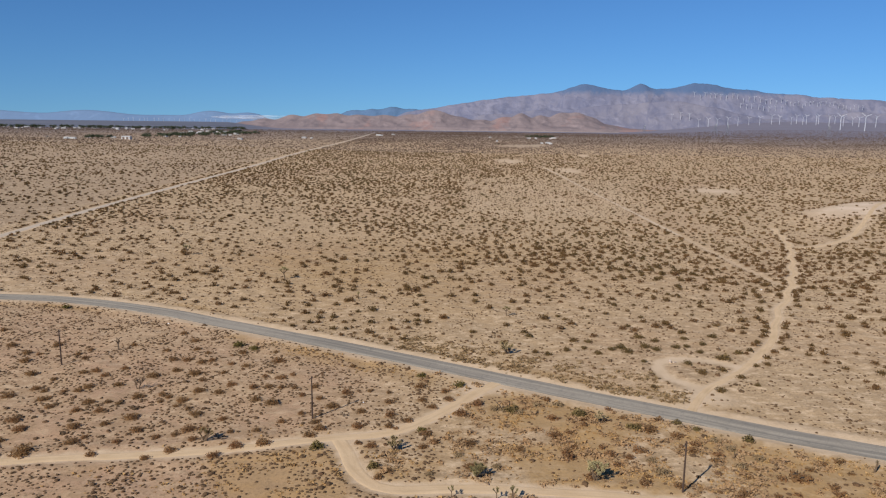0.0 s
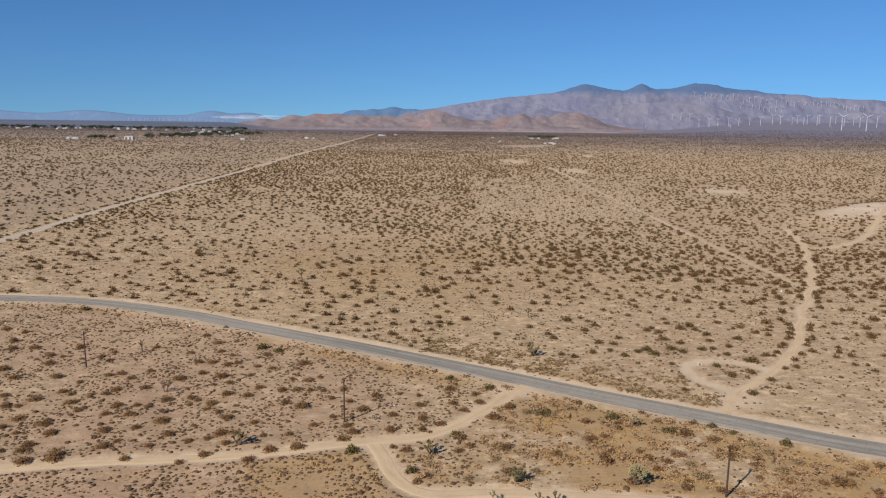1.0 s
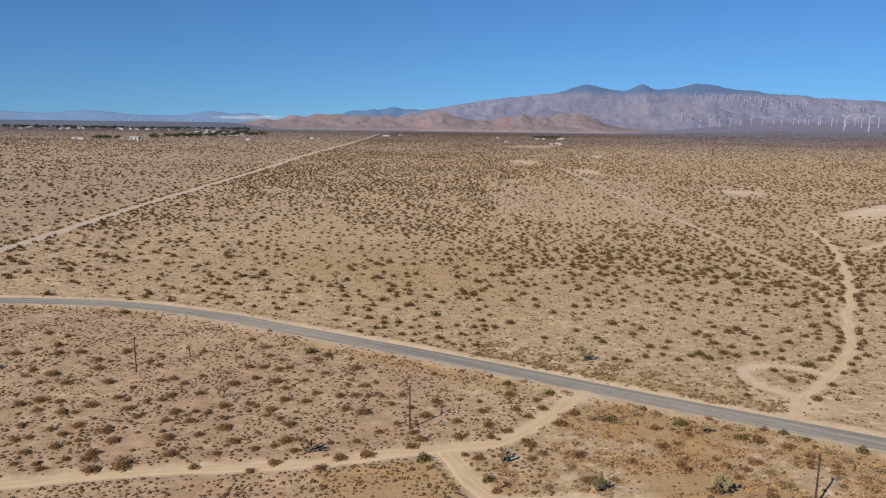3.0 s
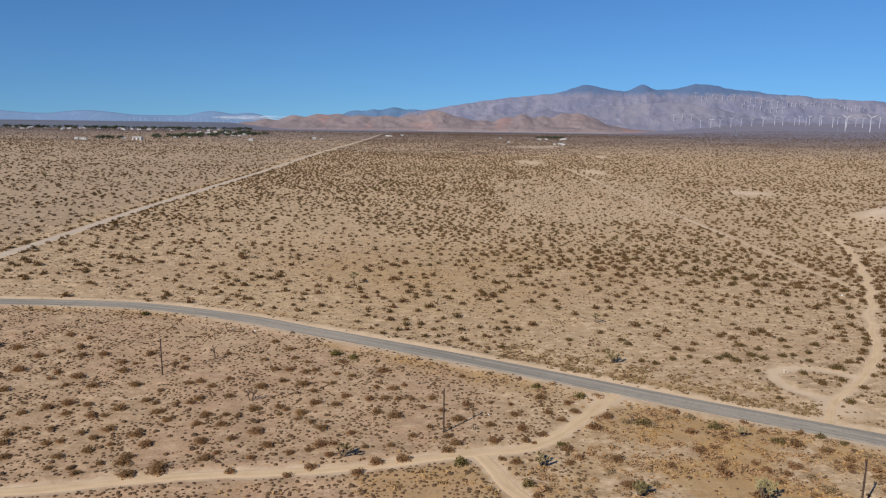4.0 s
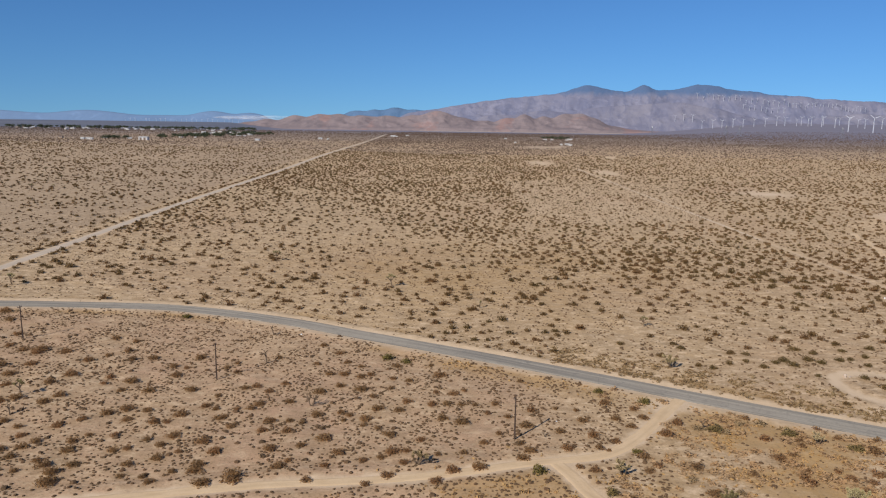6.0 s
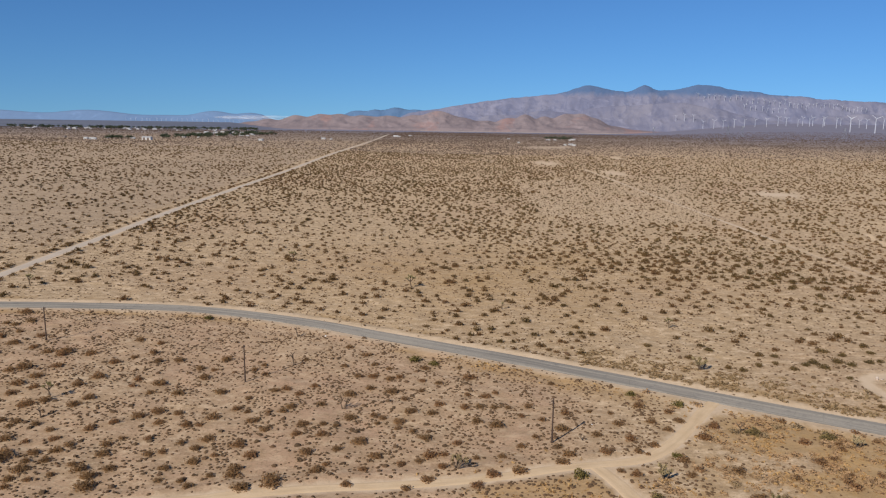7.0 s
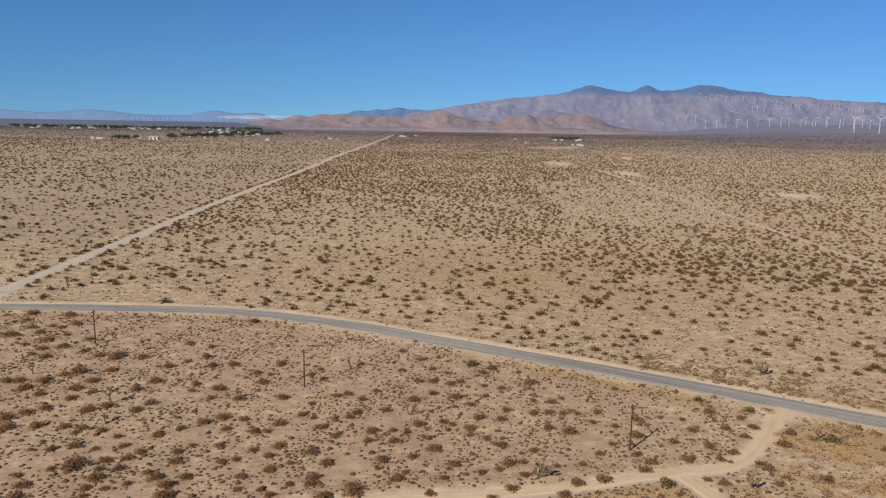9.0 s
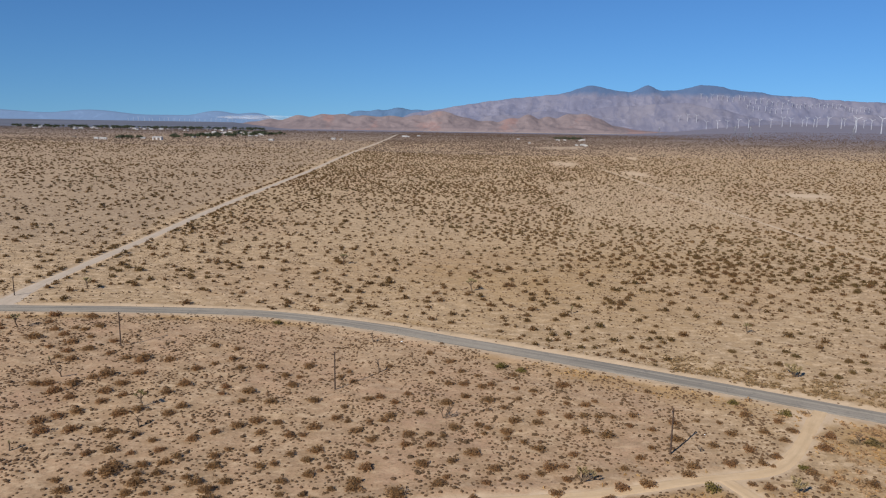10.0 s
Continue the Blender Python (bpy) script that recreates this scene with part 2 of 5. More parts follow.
GREYSHRUB = leaf_material("grey_leaves", (0.25, 0.17, 0.088), (0.3, 0.21, 0.115), (0.26, 0.175, 0.09))
TWIG = plain_material("grey_twigs", (0.14, 0.10, 0.07), (0.21, 0.155, 0.11), 3.0)
YUCCA = leaf_material("yucca_blades", (0.105, 0.086, 0.03), (0.24, 0.195, 0.08), (0.41, 0.345, 0.185))
YUCCADRY = leaf_material("dry_yucca_blades", (0.2, 0.148, 0.068), (0.3, 0.222, 0.108), (0.41, 0.315, 0.17))
BARK = plain_material("yucca_bark", (0.105, 0.07, 0.042), (0.18, 0.125, 0.08), 6.0)
POLEWOOD = plain_material("weathered_pole_wood", (0.05, 0.032, 0.024), (0.09, 0.058, 0.042), 5.0, 0.8, (1, 1, 0.1))
PORCELAIN = plain_material("brown_porcelain", (0.10, 0.05, 0.03), (0.13, 0.07, 0.045), 8.0, 0.3)
STEEL = plain_material("galvanised_steel", (0.35, 0.35, 0.35), (0.45, 0.45, 0.45), 4.0, 0.45, metal=0.8)
WHITESTEEL = plain_material("white_painted_steel", (0.47, 0.48, 0.52), (0.53, 0.54, 0.57), 0.2, 0.5)
WALLWHITE = plain_material("white_stucco", (0.58, 0.56, 0.53), (0.68, 0.66, 0.62), 0.6)
WALLTAN = plain_material("tan_stucco", (0.42, 0.34, 0.26), (0.50, 0.41, 0.32), 0.6)
ROOFPALE = plain_material("pale_sheet_roof", (0.42, 0.41, 0.4), (0.55, 0.54, 0.52), 0.5, 0.6)
ROOFDARK = plain_material("brown_shingle_roof", (0.16, 0.12, 0.10), (0.22, 0.17, 0.14), 0.8)
DARKPANE = plain_material("dark_window_glass", (0.03, 0.035, 0.04), (0.05, 0.055, 0.06), 1.0, 0.15)
TREELEAF = leaf_material("tree_leaves", (0.035, 0.05, 0.025), (0.06, 0.075, 0.04), (0.075, 0.085, 0.055))
ROCK = plain_material("pale_rock", (0.42, 0.33, 0.25), (0.55, 0.45, 0.36), 2.0)
WHITEPAPER = plain_material("white_plastic", (0.75, 0.75, 0.74), (0.82, 0.82, 0.81), 2.0, 0.5)
REDHILL = rock_material("red_rock", (0.208, 0.164, 0.163), (0.255, 0.2, 0.194), (0.168, 0.137, 0.141), patch=(0.295, 0.182, 0.16))
# range and foothills: aerial haze is mixed into the rock colours as mauve
RANGE = rock_material("haze_tinted_rock", (0.158, 0.162, 0.224), (0.2, 0.196, 0.249), (0.13, 0.139, 0.204), (0.082, 0.128, 0.22), 150, 184)
FOOTHILL = rock_material("pale_haze_tinted_rock", (0.16, 0.16, 0.216), (0.21, 0.2, 0.24), (0.133, 0.137, 0.195))
# farthest ranges: blue distance haze painted as the rock's base colour
BLUERANGE = rock_material("haze_blue_rock", (0.085, 0.15, 0.25), (0.1, 0.17, 0.275), (0.08, 0.145, 0.24), relief=0.15)
PALERANGE = rock_material("haze_pale_rock", (0.128, 0.2, 0.318), (0.134, 0.206, 0.324), (0.126, 0.198, 0.315), relief=0.0)


# ---------------------------------------------------------------- helpers
def mesh_object(name, verts, faces, material, parent=None, smooth=False):
    me = bpy.data.meshes.new(name)
    me.from_pydata(verts, [], faces)
    me.materials.append(material)
    if smooth:
        me.polygons.foreach_set("use_smooth", [True] * len(me.polygons))
    me.update()
    ob = new(name, me)
    ob.parent = parent
    return ob


def part(name, bm, material, parent, label=""):
    me = bpy.data.meshes.new(name)
    bm.to_mesh(me)
    bm.free()
    me.materials.append(material)
    ob = new(name, me)
    ob.parent = parent
    return tagged(ob, label)


def box(bm, x0, x1, y0, y1, z0, z1):
    v = [bm.verts.new(p) for p in ((x0, y0, z0), (x1, y0, z0), (x1, y1, z0), (x0, y1, z0), (x0, y0, z1), (x1, y0, z1), (x1, y1, z1), (x0, y1, z1))]
    for f in ((3, 2, 1, 0), (4, 5, 6, 7), (0, 1, 5, 4), (1, 2, 6, 5), (2, 3, 7, 6), (3, 0, 4, 7)):
        bm.faces.new([v[i] for i in f])


def tube(bm, points, radii, sides=6):
    """A tapered tube along points, closed at both ends."""
    rings = []
    for i, p in enumerate(points):
        a = Vector(points[max(0, i - 1)])
        b = Vector(points[min(len(points) - 1, i + 1)])
        way = (b - a).normalized()
        side = way.orthogonal().normalized()
        up = way.cross(side)
        rings.append([bm.verts.new(Vector(p) + (side * math.cos(q) + up * math.sin(q)) * radii[i]) for q in (2 * math.pi * j / sides for j in range(sides))])
    for r, s in zip(rings, rings[1:]):
        for j in range(sides):
            bm.faces.new((r[j], r[(j + 1) % sides], s[(j + 1) % sides], s[j]))
    bm.faces.new(rings[0][::-1])
    bm.faces.new(rings[-1])


def smooth_line(points, step=3.0):
    """A Catmull-Rom line through points, in even steps."""
    p = [Vector((*q, 0)) for q in points]
    p = [2 * p[0] - p[1]] + p + [2 * p[-1] - p[-2]]
    out = []
    for a, b, c, d in zip(p, p[1:], p[2:], p[3:]):
        n = max(2, int((c - b).length / step))
        for i in range(n):
            t = i / n
            out.append(0.5 * (2 * b + (c - a) * t + (2 * a - 5 * b + 4 * c - d) * t * t + (3 * b - a - 3 * c + d) * t ** 3))
    out.append(p[-2])
    return np.array([(v.x, v.y) for v in out])


def distance_to(line, x, y, reach):
    """Distance of the points to a line, exact up to reach."""
    out = np.full(x.shape, 1e6)
    near = (x > line[:, 0].min() - reach) & (x < line[:, 0].max() + reach) & (y > line[:, 1].min() - reach) & (y < line[:, 1].max() + reach)
    if not near.any():
        return out
    px, py = x[near], y[near]
    best = np.full(px.shape, 1e6)
    for (ax, ay), (bx, by) in zip(line[:-1], line[1:]):
        dx, dy = bx - ax, by - ay
        t = np.clip(((px - ax) * dx + (py - ay) * dy) / (dx * dx + dy * dy + 1e-9), 0, 1)
        best = np.minimum(best, np.hypot(px - ax - t * dx, py - ay - t * dy))
    out[near] = best
    return out


def step(a, b, v):
    t = np.clip((v - a) / (b - a), 0, 1)
    return t * t * (3 - 2 * t)


def wave(x, y, size, seed):
    """Cheap smooth noise in about -1..1: a sum of waves that run in many directions."""
    r = np.random.RandomState(seed)
    out = np.zeros_like(x, dtype=float)
    for i in range(9):
        a, s, ph = r.uniform(0, 2 * math.pi), size * r.uniform(0.45, 1.7), r.uniform(0, 6.3)
        out += np.sin((x * math.cos(a) + y * math.sin(a)) * 2 * math.pi / s + ph + 1.3 * np.sin((x * math.sin(a) - y * math.cos(a)) * 2 * math.pi / (s * 1.9)))
    return out / 4.5


# ---------------------------------------------------------------- the plan of roads and tracks
ROAD = smooth_line([(-407.4, 191.8), (-320.1, 195.5), (-229.6, 182.9), (-190.8, 189.3), (-163.4, 194.3), (-134.9, 198), (-118.9, 197.6), (-102.6, 194.1), (-86.8, 188.4), (-69.9, 180.4), (-45.7, 169.3), (-23.2, 158.6), (-8.7, 151.4), (13.7, 140.1), (34, 130.5), (51, 122.6), (64.2, 117.3), (106.8, 99.9), (184.3, 63.9), (291, 18.8)])
SIDE_ROAD = smooth_line([(-193.2, 190.5), (-194.5, 200), (-196, 211), (-197.8, 246), (-200, 300), (-204.8, 394), (-208.2, 530), (-211.6, 664), (-222, 880), (-230, 1065), (-239.5, 1310), (-250, 1580), (-254, 1690)], 6.0)
TRACK_A = smooth_line([(-177.9, 76.2), (-142.4, 85), (-107.1, 95.3), (-88.9, 100.3), (-73.4, 104.5), (-52.3, 108.2), (-41.4, 111.2), (-32.1, 114.6), (-25.5, 116.4), (-18.4, 118.9), (-12.3, 125.2), (-7, 133.1), (-2.6, 140.1), (0.3, 144.2)], 2.0)
TRACK_B = smooth_line([(-27.4, 115.9), (-25.1, 111.2), (-23.2, 106.5), (-20.2, 101.7), (-15.8, 99.3), (-7.1, 100.2), (1.3, 100.5), (9.6, 100.2), (20.2, 99.4), (42.8, 95.2), (77.4, 86.6)], 2.0)
TRACK_C = smooth_line([(36.9, 132.3), (39.1, 137), (43.6, 144.4), (53.8, 155.7), (68.1, 176.6), (79, 201.4), (88.7, 220.2), (96, 235), (107.2, 260.7), (117.7, 288.3), (126.2, 312.2), (130.9, 329.9), (137.4, 358.9)], 2.5)
TRACK_D = smooth_line([(124.5, 308), (132, 308.6), (145.6, 318.9), (164.4, 339.7), (187.8, 375.6), (209.9, 411.6), (227.5, 439), (246.8, 463.8)], 3.0)
TRACK_G = smooth_line([(145.6, 318.1), (158.4, 325.4), (173.2, 330.8), (213, 339.8)], 3.0)
TRACK_E = smooth_line([(43.1, 143), (38.8, 147.1), (36.2, 152.2), (36.2, 157.2), (39.2, 161.1), (44, 162.3), (49.3, 160.9), (54.6, 157.3)], 1.5)
TRACK_F = smooth_line([(95.3, 230.9), (91, 273.4), (86.2, 335.6), (80.4, 410.4), (71.3, 521.6), (64.7, 613.6), (55.2, 734.1)], 8.0)
TRACK_C[:, 0] += 0.7 * np.sin(TRACK_C[:, 1] / 3.1) * step(180, 202, TRACK_C[:, 1])
LINES = ((ROAD, 3.15), (SIDE_ROAD, 2.3), (TRACK_A, 1.4), (TRACK_B, 1.5), (TRACK_C, 1.05), (TRACK_D, 1.25), (TRACK_E, 1.25), (TRACK_F, 0.8), (TRACK_G, 0.85))
# bare patches: x, y, half sizes
PATCHES = ((161.8, 529.6, 13.9, 15.1), (24.6, 807.4, 15.4, 32.6), (76.1, 692.3, 12.9, 32.5), (345.2, 1554.2, 41.7, 21.8), (55.7, 1162.2, 40.1, 40.2), (84.9, 1196.4, 14.6, 17.5), (120.4, 926.5, 7.4, 22), (40.2, 139.7, 8.6, 5.7), (-1.7, 141.5, 8.6, 4.8), (-26.4, 114.9, 4.3, 3.4), (-193.6, 198.1, 6.2, 5.3))


def mound(x, y):
    """Along and across the crest of the low sandy mound."""
    return (x - 196.5) * 0.73 + (y - 421) * 0.684, (y - 421) * 0.73 - (x - 196.5) * 0.684


def patch_fall(x, y):
    u, v = mound(x, y)
    out = np.exp(-((u - 10) / 46) ** 4 - ((v + 3) / 15) ** 2) * 0.95
    for px, py, a, b in PATCHES:
        out = np.maximum(out, np.exp(-(((x - px) / a) ** 2 + ((y - py) / b) ** 2)))
    return out


def field(x, y):
    """An old bare field in the middle of the plain, where the scrub is small and thin."""
    left = -9 - (y - 378) * 0.057
    right = 79 + (y - 388) * 0.174
    return step(left - 5, left + 3, x) * step(right + 12, right - 8, x) * step(374, 392, y - 0.2 * (x - 40)) * step(612, 590, y)


def north_of_road(x, y):
    i = np.clip(np.searchsorted(ROAD[:, 0], x), 0, len(ROAD) - 1)
    return y - ROAD[i, 1]


def south_of_track(x, y):
    """Metres south of the near dirt track, west of the fork."""
    i = np.clip(np.searchsorted(TRACK_A[:, 0], x), 0, len(TRACK_A) - 1)
    return np.where(x < -22, TRACK_A[i, 1] - y, -99.0)


def road_gap(x, y):
    """Signed distance outside the nearest road or track edge."""
    out = np.full(x.shape, 1e6)
    for line, half in LINES:
        out = np.minimum(out, distance_to(line, x, y, 14) - half)
    return out


def plain_height(x, y):
    """The broad lie of the land: a slow rise to the west, a long fall to the valley, and the fans below the ranges."""
    west = np.maximum(0, -x - 95)
    z = 0.035 * west ** 2 / (west + 25) * (1 - 0.3 * step(-320, -420, x)) * (1 - step(700, 1300, y))
    fall = np.interp(y, (1300, 1600, 2000, 2800, 4200, 5200), (0.0429, 0.0345, 0.0312, 0.0296, 0.0285, 0.0283))
    z = z + np.minimum(0, 55.8 - y * fall) * step(1250, 1500, y)
    bearing = x / np.maximum(y, 1.0)
    return z + 72 * step(0.16, 0.4, bearing) * step(1400, 4700, y) + 38 * step(-0.27, -0.36, bearing) * step(2600, 4900, y)


def ground_height(x, y, gap=None):
    """Height of the ground: small relief, a low mound, and the slow rise of the far plain."""
    x, y = np.asarray(x, dtype=float), np.asarray(y, dtype=float)
    if gap is None:
        gap = road_gap(x, y)
    calm = step(0.0, 3.5, gap) * (1 - step(300, 500, y)) * step(40, 70, y)
    z = calm * (0.10 * wave(x, y, 9, 1) + 0.05 * wave(x, y, 3.3, 2) + 0.12 * wave(x, y, 31, 3))
    z += 0.22 * step(0.3, 1.6, gap) * (1 - step(1.6, 4.0, gap)) * (1 - step(300, 500, y))
    u, v = mound(x, y)
    z += 4.0 * np.exp(-(np.abs((u - 10) / 62) ** 3 + (v / np.where(v > 0, 13, 36)) ** 2))
    return z + plain_height(x, y)


# ---------------------------------------------------------------- ground
def grid_lines(a, b, low, high, spacing, growth):
    mid = list(np.arange(a, b + 0.01, spacing))
    up, d, p = [], spacing, b
    while p < high:
        d = min(d * growth, 160)
        p += d
        up.append(p)
    down, d, p = [], spacing, a
    while p > low:
        d = min(d * growth, 160)
        p -= d
        down.append(p)
    return np.array(down[::-1] + mid + up)


def build_ground():
    gx, gy = grid_lines(-300, 130, -7000, 7000, 1.0, 1.08), grid_lines(76, 290, -2500, 8000, 1.0, 1.06)
    nx, ny = len(gx), len(gy)
    X, Y = (a.ravel() for a in np.meshgrid(gx, gy))
    gap = road_gap(X, Y)
    Z = ground_height(X, Y, gap)
    me = bpy.data.meshes.new("ground")
    me.vertices.add(nx * ny)
    me.vertices.foreach_set("co", np.stack([X, Y, Z], 1).ravel())
    i = (np.arange(ny - 1)[:, None] * nx + np.arange(nx - 1)[None]).ravel()
    quads = np.stack([i, i + 1, i + nx + 1, i + nx], 1)
    me.loops.add(quads.size)
    me.polygons.add(len(quads))
    me.loops.foreach_set("vertex_index", quads.ravel())
    me.polygons.foreach_set("loop_start", np.arange(0, quads.size, 4))
    me.update(calc_edges=True)
    me.polygons.foreach_set("use_smooth", np.ones(len(quads), dtype=bool))
    jag = 0.7 * wave(X, Y, 5, 5) + 0.5 * wave(X, Y, 2.2, 6)
    shoulder = 1 - step(0.5, 3.4, distance_to(ROAD, X, Y, 14) - 3.2 + jag)
    main = np.full(X.shape, 1e6)
    for line, half in LINES[:-2]:
        main = np.minimum(main, distance_to(line, X, Y, 14) - half)
    sand = np.maximum(1 - step(-0.2, 0.9, main + jag * 0.6), shoulder * 0.8)
    sand = np.maximum(sand, 0.5 * (1 - step(-0.4, 1.2, gap + jag * 0.5)))
    sand = np.maximum(sand, np.clip(patch_fall(X, Y) * 1.6 - 0.35 + 0.2 * wave(X, Y, 20, 7), 0, 0.9))
    sand = np.maximum(sand, 0.32 * field(X, Y) * (0.7 + 0.5 * wave(X, Y, 40, 12)))
    red = step(-0.1, 0.9, wave(X, Y, 120, 8)) * 0.3 * step(-240, -185, X + 0.035 * (Y - 250)) + 0.92 * step(-5, -40, X) * step(6, -2, north_of_road(X, Y)) * (0.75 + 0.25 * wave(X, Y, 45, 14))
    grass = step(0, 0.5, wave(X, Y, 26, 9) + 0.5) * np.maximum.reduce([step(-12, 6, X) * step(-3, -8, north_of_road(X, Y)), 0.75 * step(1, 5, south_of_track(X, Y)) * step(-75, -35, X), 0.7 * step(-60, -40, X) * step(-16, -8, north_of_road(X, Y)) * (north_of_road(X, Y) < -3), 0.9 * np.exp(-(((X + 22) / 16) ** 2 + ((Y - 106) / 9) ** 2))])
    grass = np.maximum(grass, 0.75 * np.exp(-((X + 40) / 70) ** 2 - ((Y - 255) / 55) ** 2) * step(4, 12, north_of_road(X, Y)) * (0.75 + 0.4 * wave(X, Y, 60, 17)))
    verge = np.exp(-((distance_to(ROAD, X, Y, 14) - 7.0) / 2.2) ** 2) * step(-0.2, 0.5, wave(X, Y, 30, 10))
    # scrub cover and painted haze set in with distance, sooner to the east
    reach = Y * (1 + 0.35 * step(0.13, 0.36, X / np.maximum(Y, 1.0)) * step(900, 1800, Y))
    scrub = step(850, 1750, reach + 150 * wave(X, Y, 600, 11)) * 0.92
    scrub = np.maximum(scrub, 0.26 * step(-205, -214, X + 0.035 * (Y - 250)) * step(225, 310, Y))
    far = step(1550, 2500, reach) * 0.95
    basin_haze = step(-0.26, -0.36, X / np.maximum(Y, 1.0))
    u, v = mound(X, Y)
    pale = np.exp(-(np.abs((u - 12) / 58) ** 3 + ((v + 8) / np.where(v > -8, 9, 17)) ** 2)) * (0.5 + 0.45 * wave(X, Y, 9, 15))
    pale = np.maximum(pale, 0.4 * np.exp(-(((X - 163) / 24) ** 2 + ((Y - 536) / 20) ** 2)) * (0.8 + 0.5 * wave(X, Y, 18, 16)))
    for name, value in (("sand", sand), ("red", np.clip(red, 0, 1)), ("grass", np.clip(np.maximum(grass, verge * 0.8), 0, 1)), ("scrub", scrub), ("far", far), ("basin_haze", basin_haze), ("pale", np.clip(pale, 0, 1))):
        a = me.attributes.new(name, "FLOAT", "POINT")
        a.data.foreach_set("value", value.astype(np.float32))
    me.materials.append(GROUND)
    return tagged(new("ground", me), "flat tan desert sand with pebbles and dry litter", "ground", kind="structure")


build_ground()


def strip(name, line, half, material, lift, ragged, label, category, across=8, mouth=0.0):
    """A road or track laid over the ground, with an uneven edge; it may widen where it begins."""
    r = np.random.RandomState(len(line))
    way = np.gradient(line, axis=0)
    way /= np.linalg.norm(way, axis=1)[:, None]
    side = np.stack([-way[:, 1], way[:, 0]], 1)
    n = len(line)
    wob = [np.convolve(r.uniform(-1, 1, n + 8), np.ones(4) / 4, "same")[4:n + 4] * ragged for _ in (0, 1)]
    s = np.linspace(-1, 1, across + 1)
    verts, lane = [], []
    for i in range(n):
        for q in s:
            w = half + (wob[0][i] if q > 0 else wob[1][i]) + mouth * math.exp(-i / 1.6)
            p = line[i] + side[i] * q * w
            verts.append([p[0], p[1], 0.0])
            lane.append(math.exp(-((abs(q) - 0.5) / 0.2) ** 2))
    v = np.array(verts)
    v[:, 2] = ground_height(v[:, 0], v[:, 1]) + lift + v[:, 1] * 2e-5 - (lift + 0.05) * (np.abs(np.tile(s, n)) > 0.99)
    w = across + 1
    faces = [(i * w + j, i * w + j + 1, (i + 1) * w + j + 1, (i + 1) * w + j) for i in range(n - 1) for j in range(across)]
    ob = mesh_object(name, v.tolist(), faces, material, smooth=True)
    along = np.concatenate([[0], np.cumsum(np.linalg.norm(np.diff(line, axis=0), axis=1))])
    for key, value in (("lane", lane), ("along", np.repeat(along, w)), ("across", np.tile(s * half, n))):
        a = ob.data.attributes.new(key, "FLOAT", "POINT")
        a.data.foreach_set("value", np.asarray(value, dtype=np.float32))
    return tagged(ob, label, category, kind="structure")


strip("road", ROAD, 3.15, ASPHALT, 0.07, 0.12, "worn grey two-lane asphalt road curving through the desert", "road", 14)
strip("dirt_road", SIDE_ROAD, 2.1, GRAVEL, 0.06, 0.45, "straight pale graded gravel road running to the hills", "dirt road", mouth=3.0)
strip("dirt_track_near", TRACK_A, 1.35, WARMSAND, 0.05, 0.35, "packed sand track joining the asphalt road", "dirt track")
strip("dirt_track_branch", TRACK_B, 1.45, WARMSAND, 0.04, 0.35, "curving packed sand track between bushes", "dirt track")
strip("dirt_track_hill", TRACK_C, 1.0, WARMSAND, 0.05, 0.45, "winding pale sand track leading from the road to a mound", "dirt track")
strip("dirt_track_mound", TRACK_D, 1.2, WARMSAND, 0.12, 0.4, "pale sand track climbing a low mound", "dirt track")
strip("pale_wash", smooth_line([(-380, 4095), (40, 4100), (340, 4108), (720, 4115)], 60.0), 75, GRAVEL, 1.2, 14, "pale sandy wash along the foot of the hills", "sand")
strip("dirt_track_far", TRACK_F[12:], 0.8, PALETRACK, 0.08, 0.25, "narrow straight tyre track through the scrub", "dirt track", 4)

# ---------------------------------------------------------------- hills and ranges
VALLEY = pose(0.091, -1.175, 0.037, -0.9254, -0.2714, -0.4942)     # the ranges stand across a valley, lower than the plain


def ridge_line(x, peaks, power):
    """The height of a crest: broad bodies joined smoothly."""
    s = np.zeros_like(x, dtype=float)
    for c, h, w in peaks:
        s += (h * np.exp(-np.abs((x - c) / w) ** power)) ** 5
    return s ** 0.2


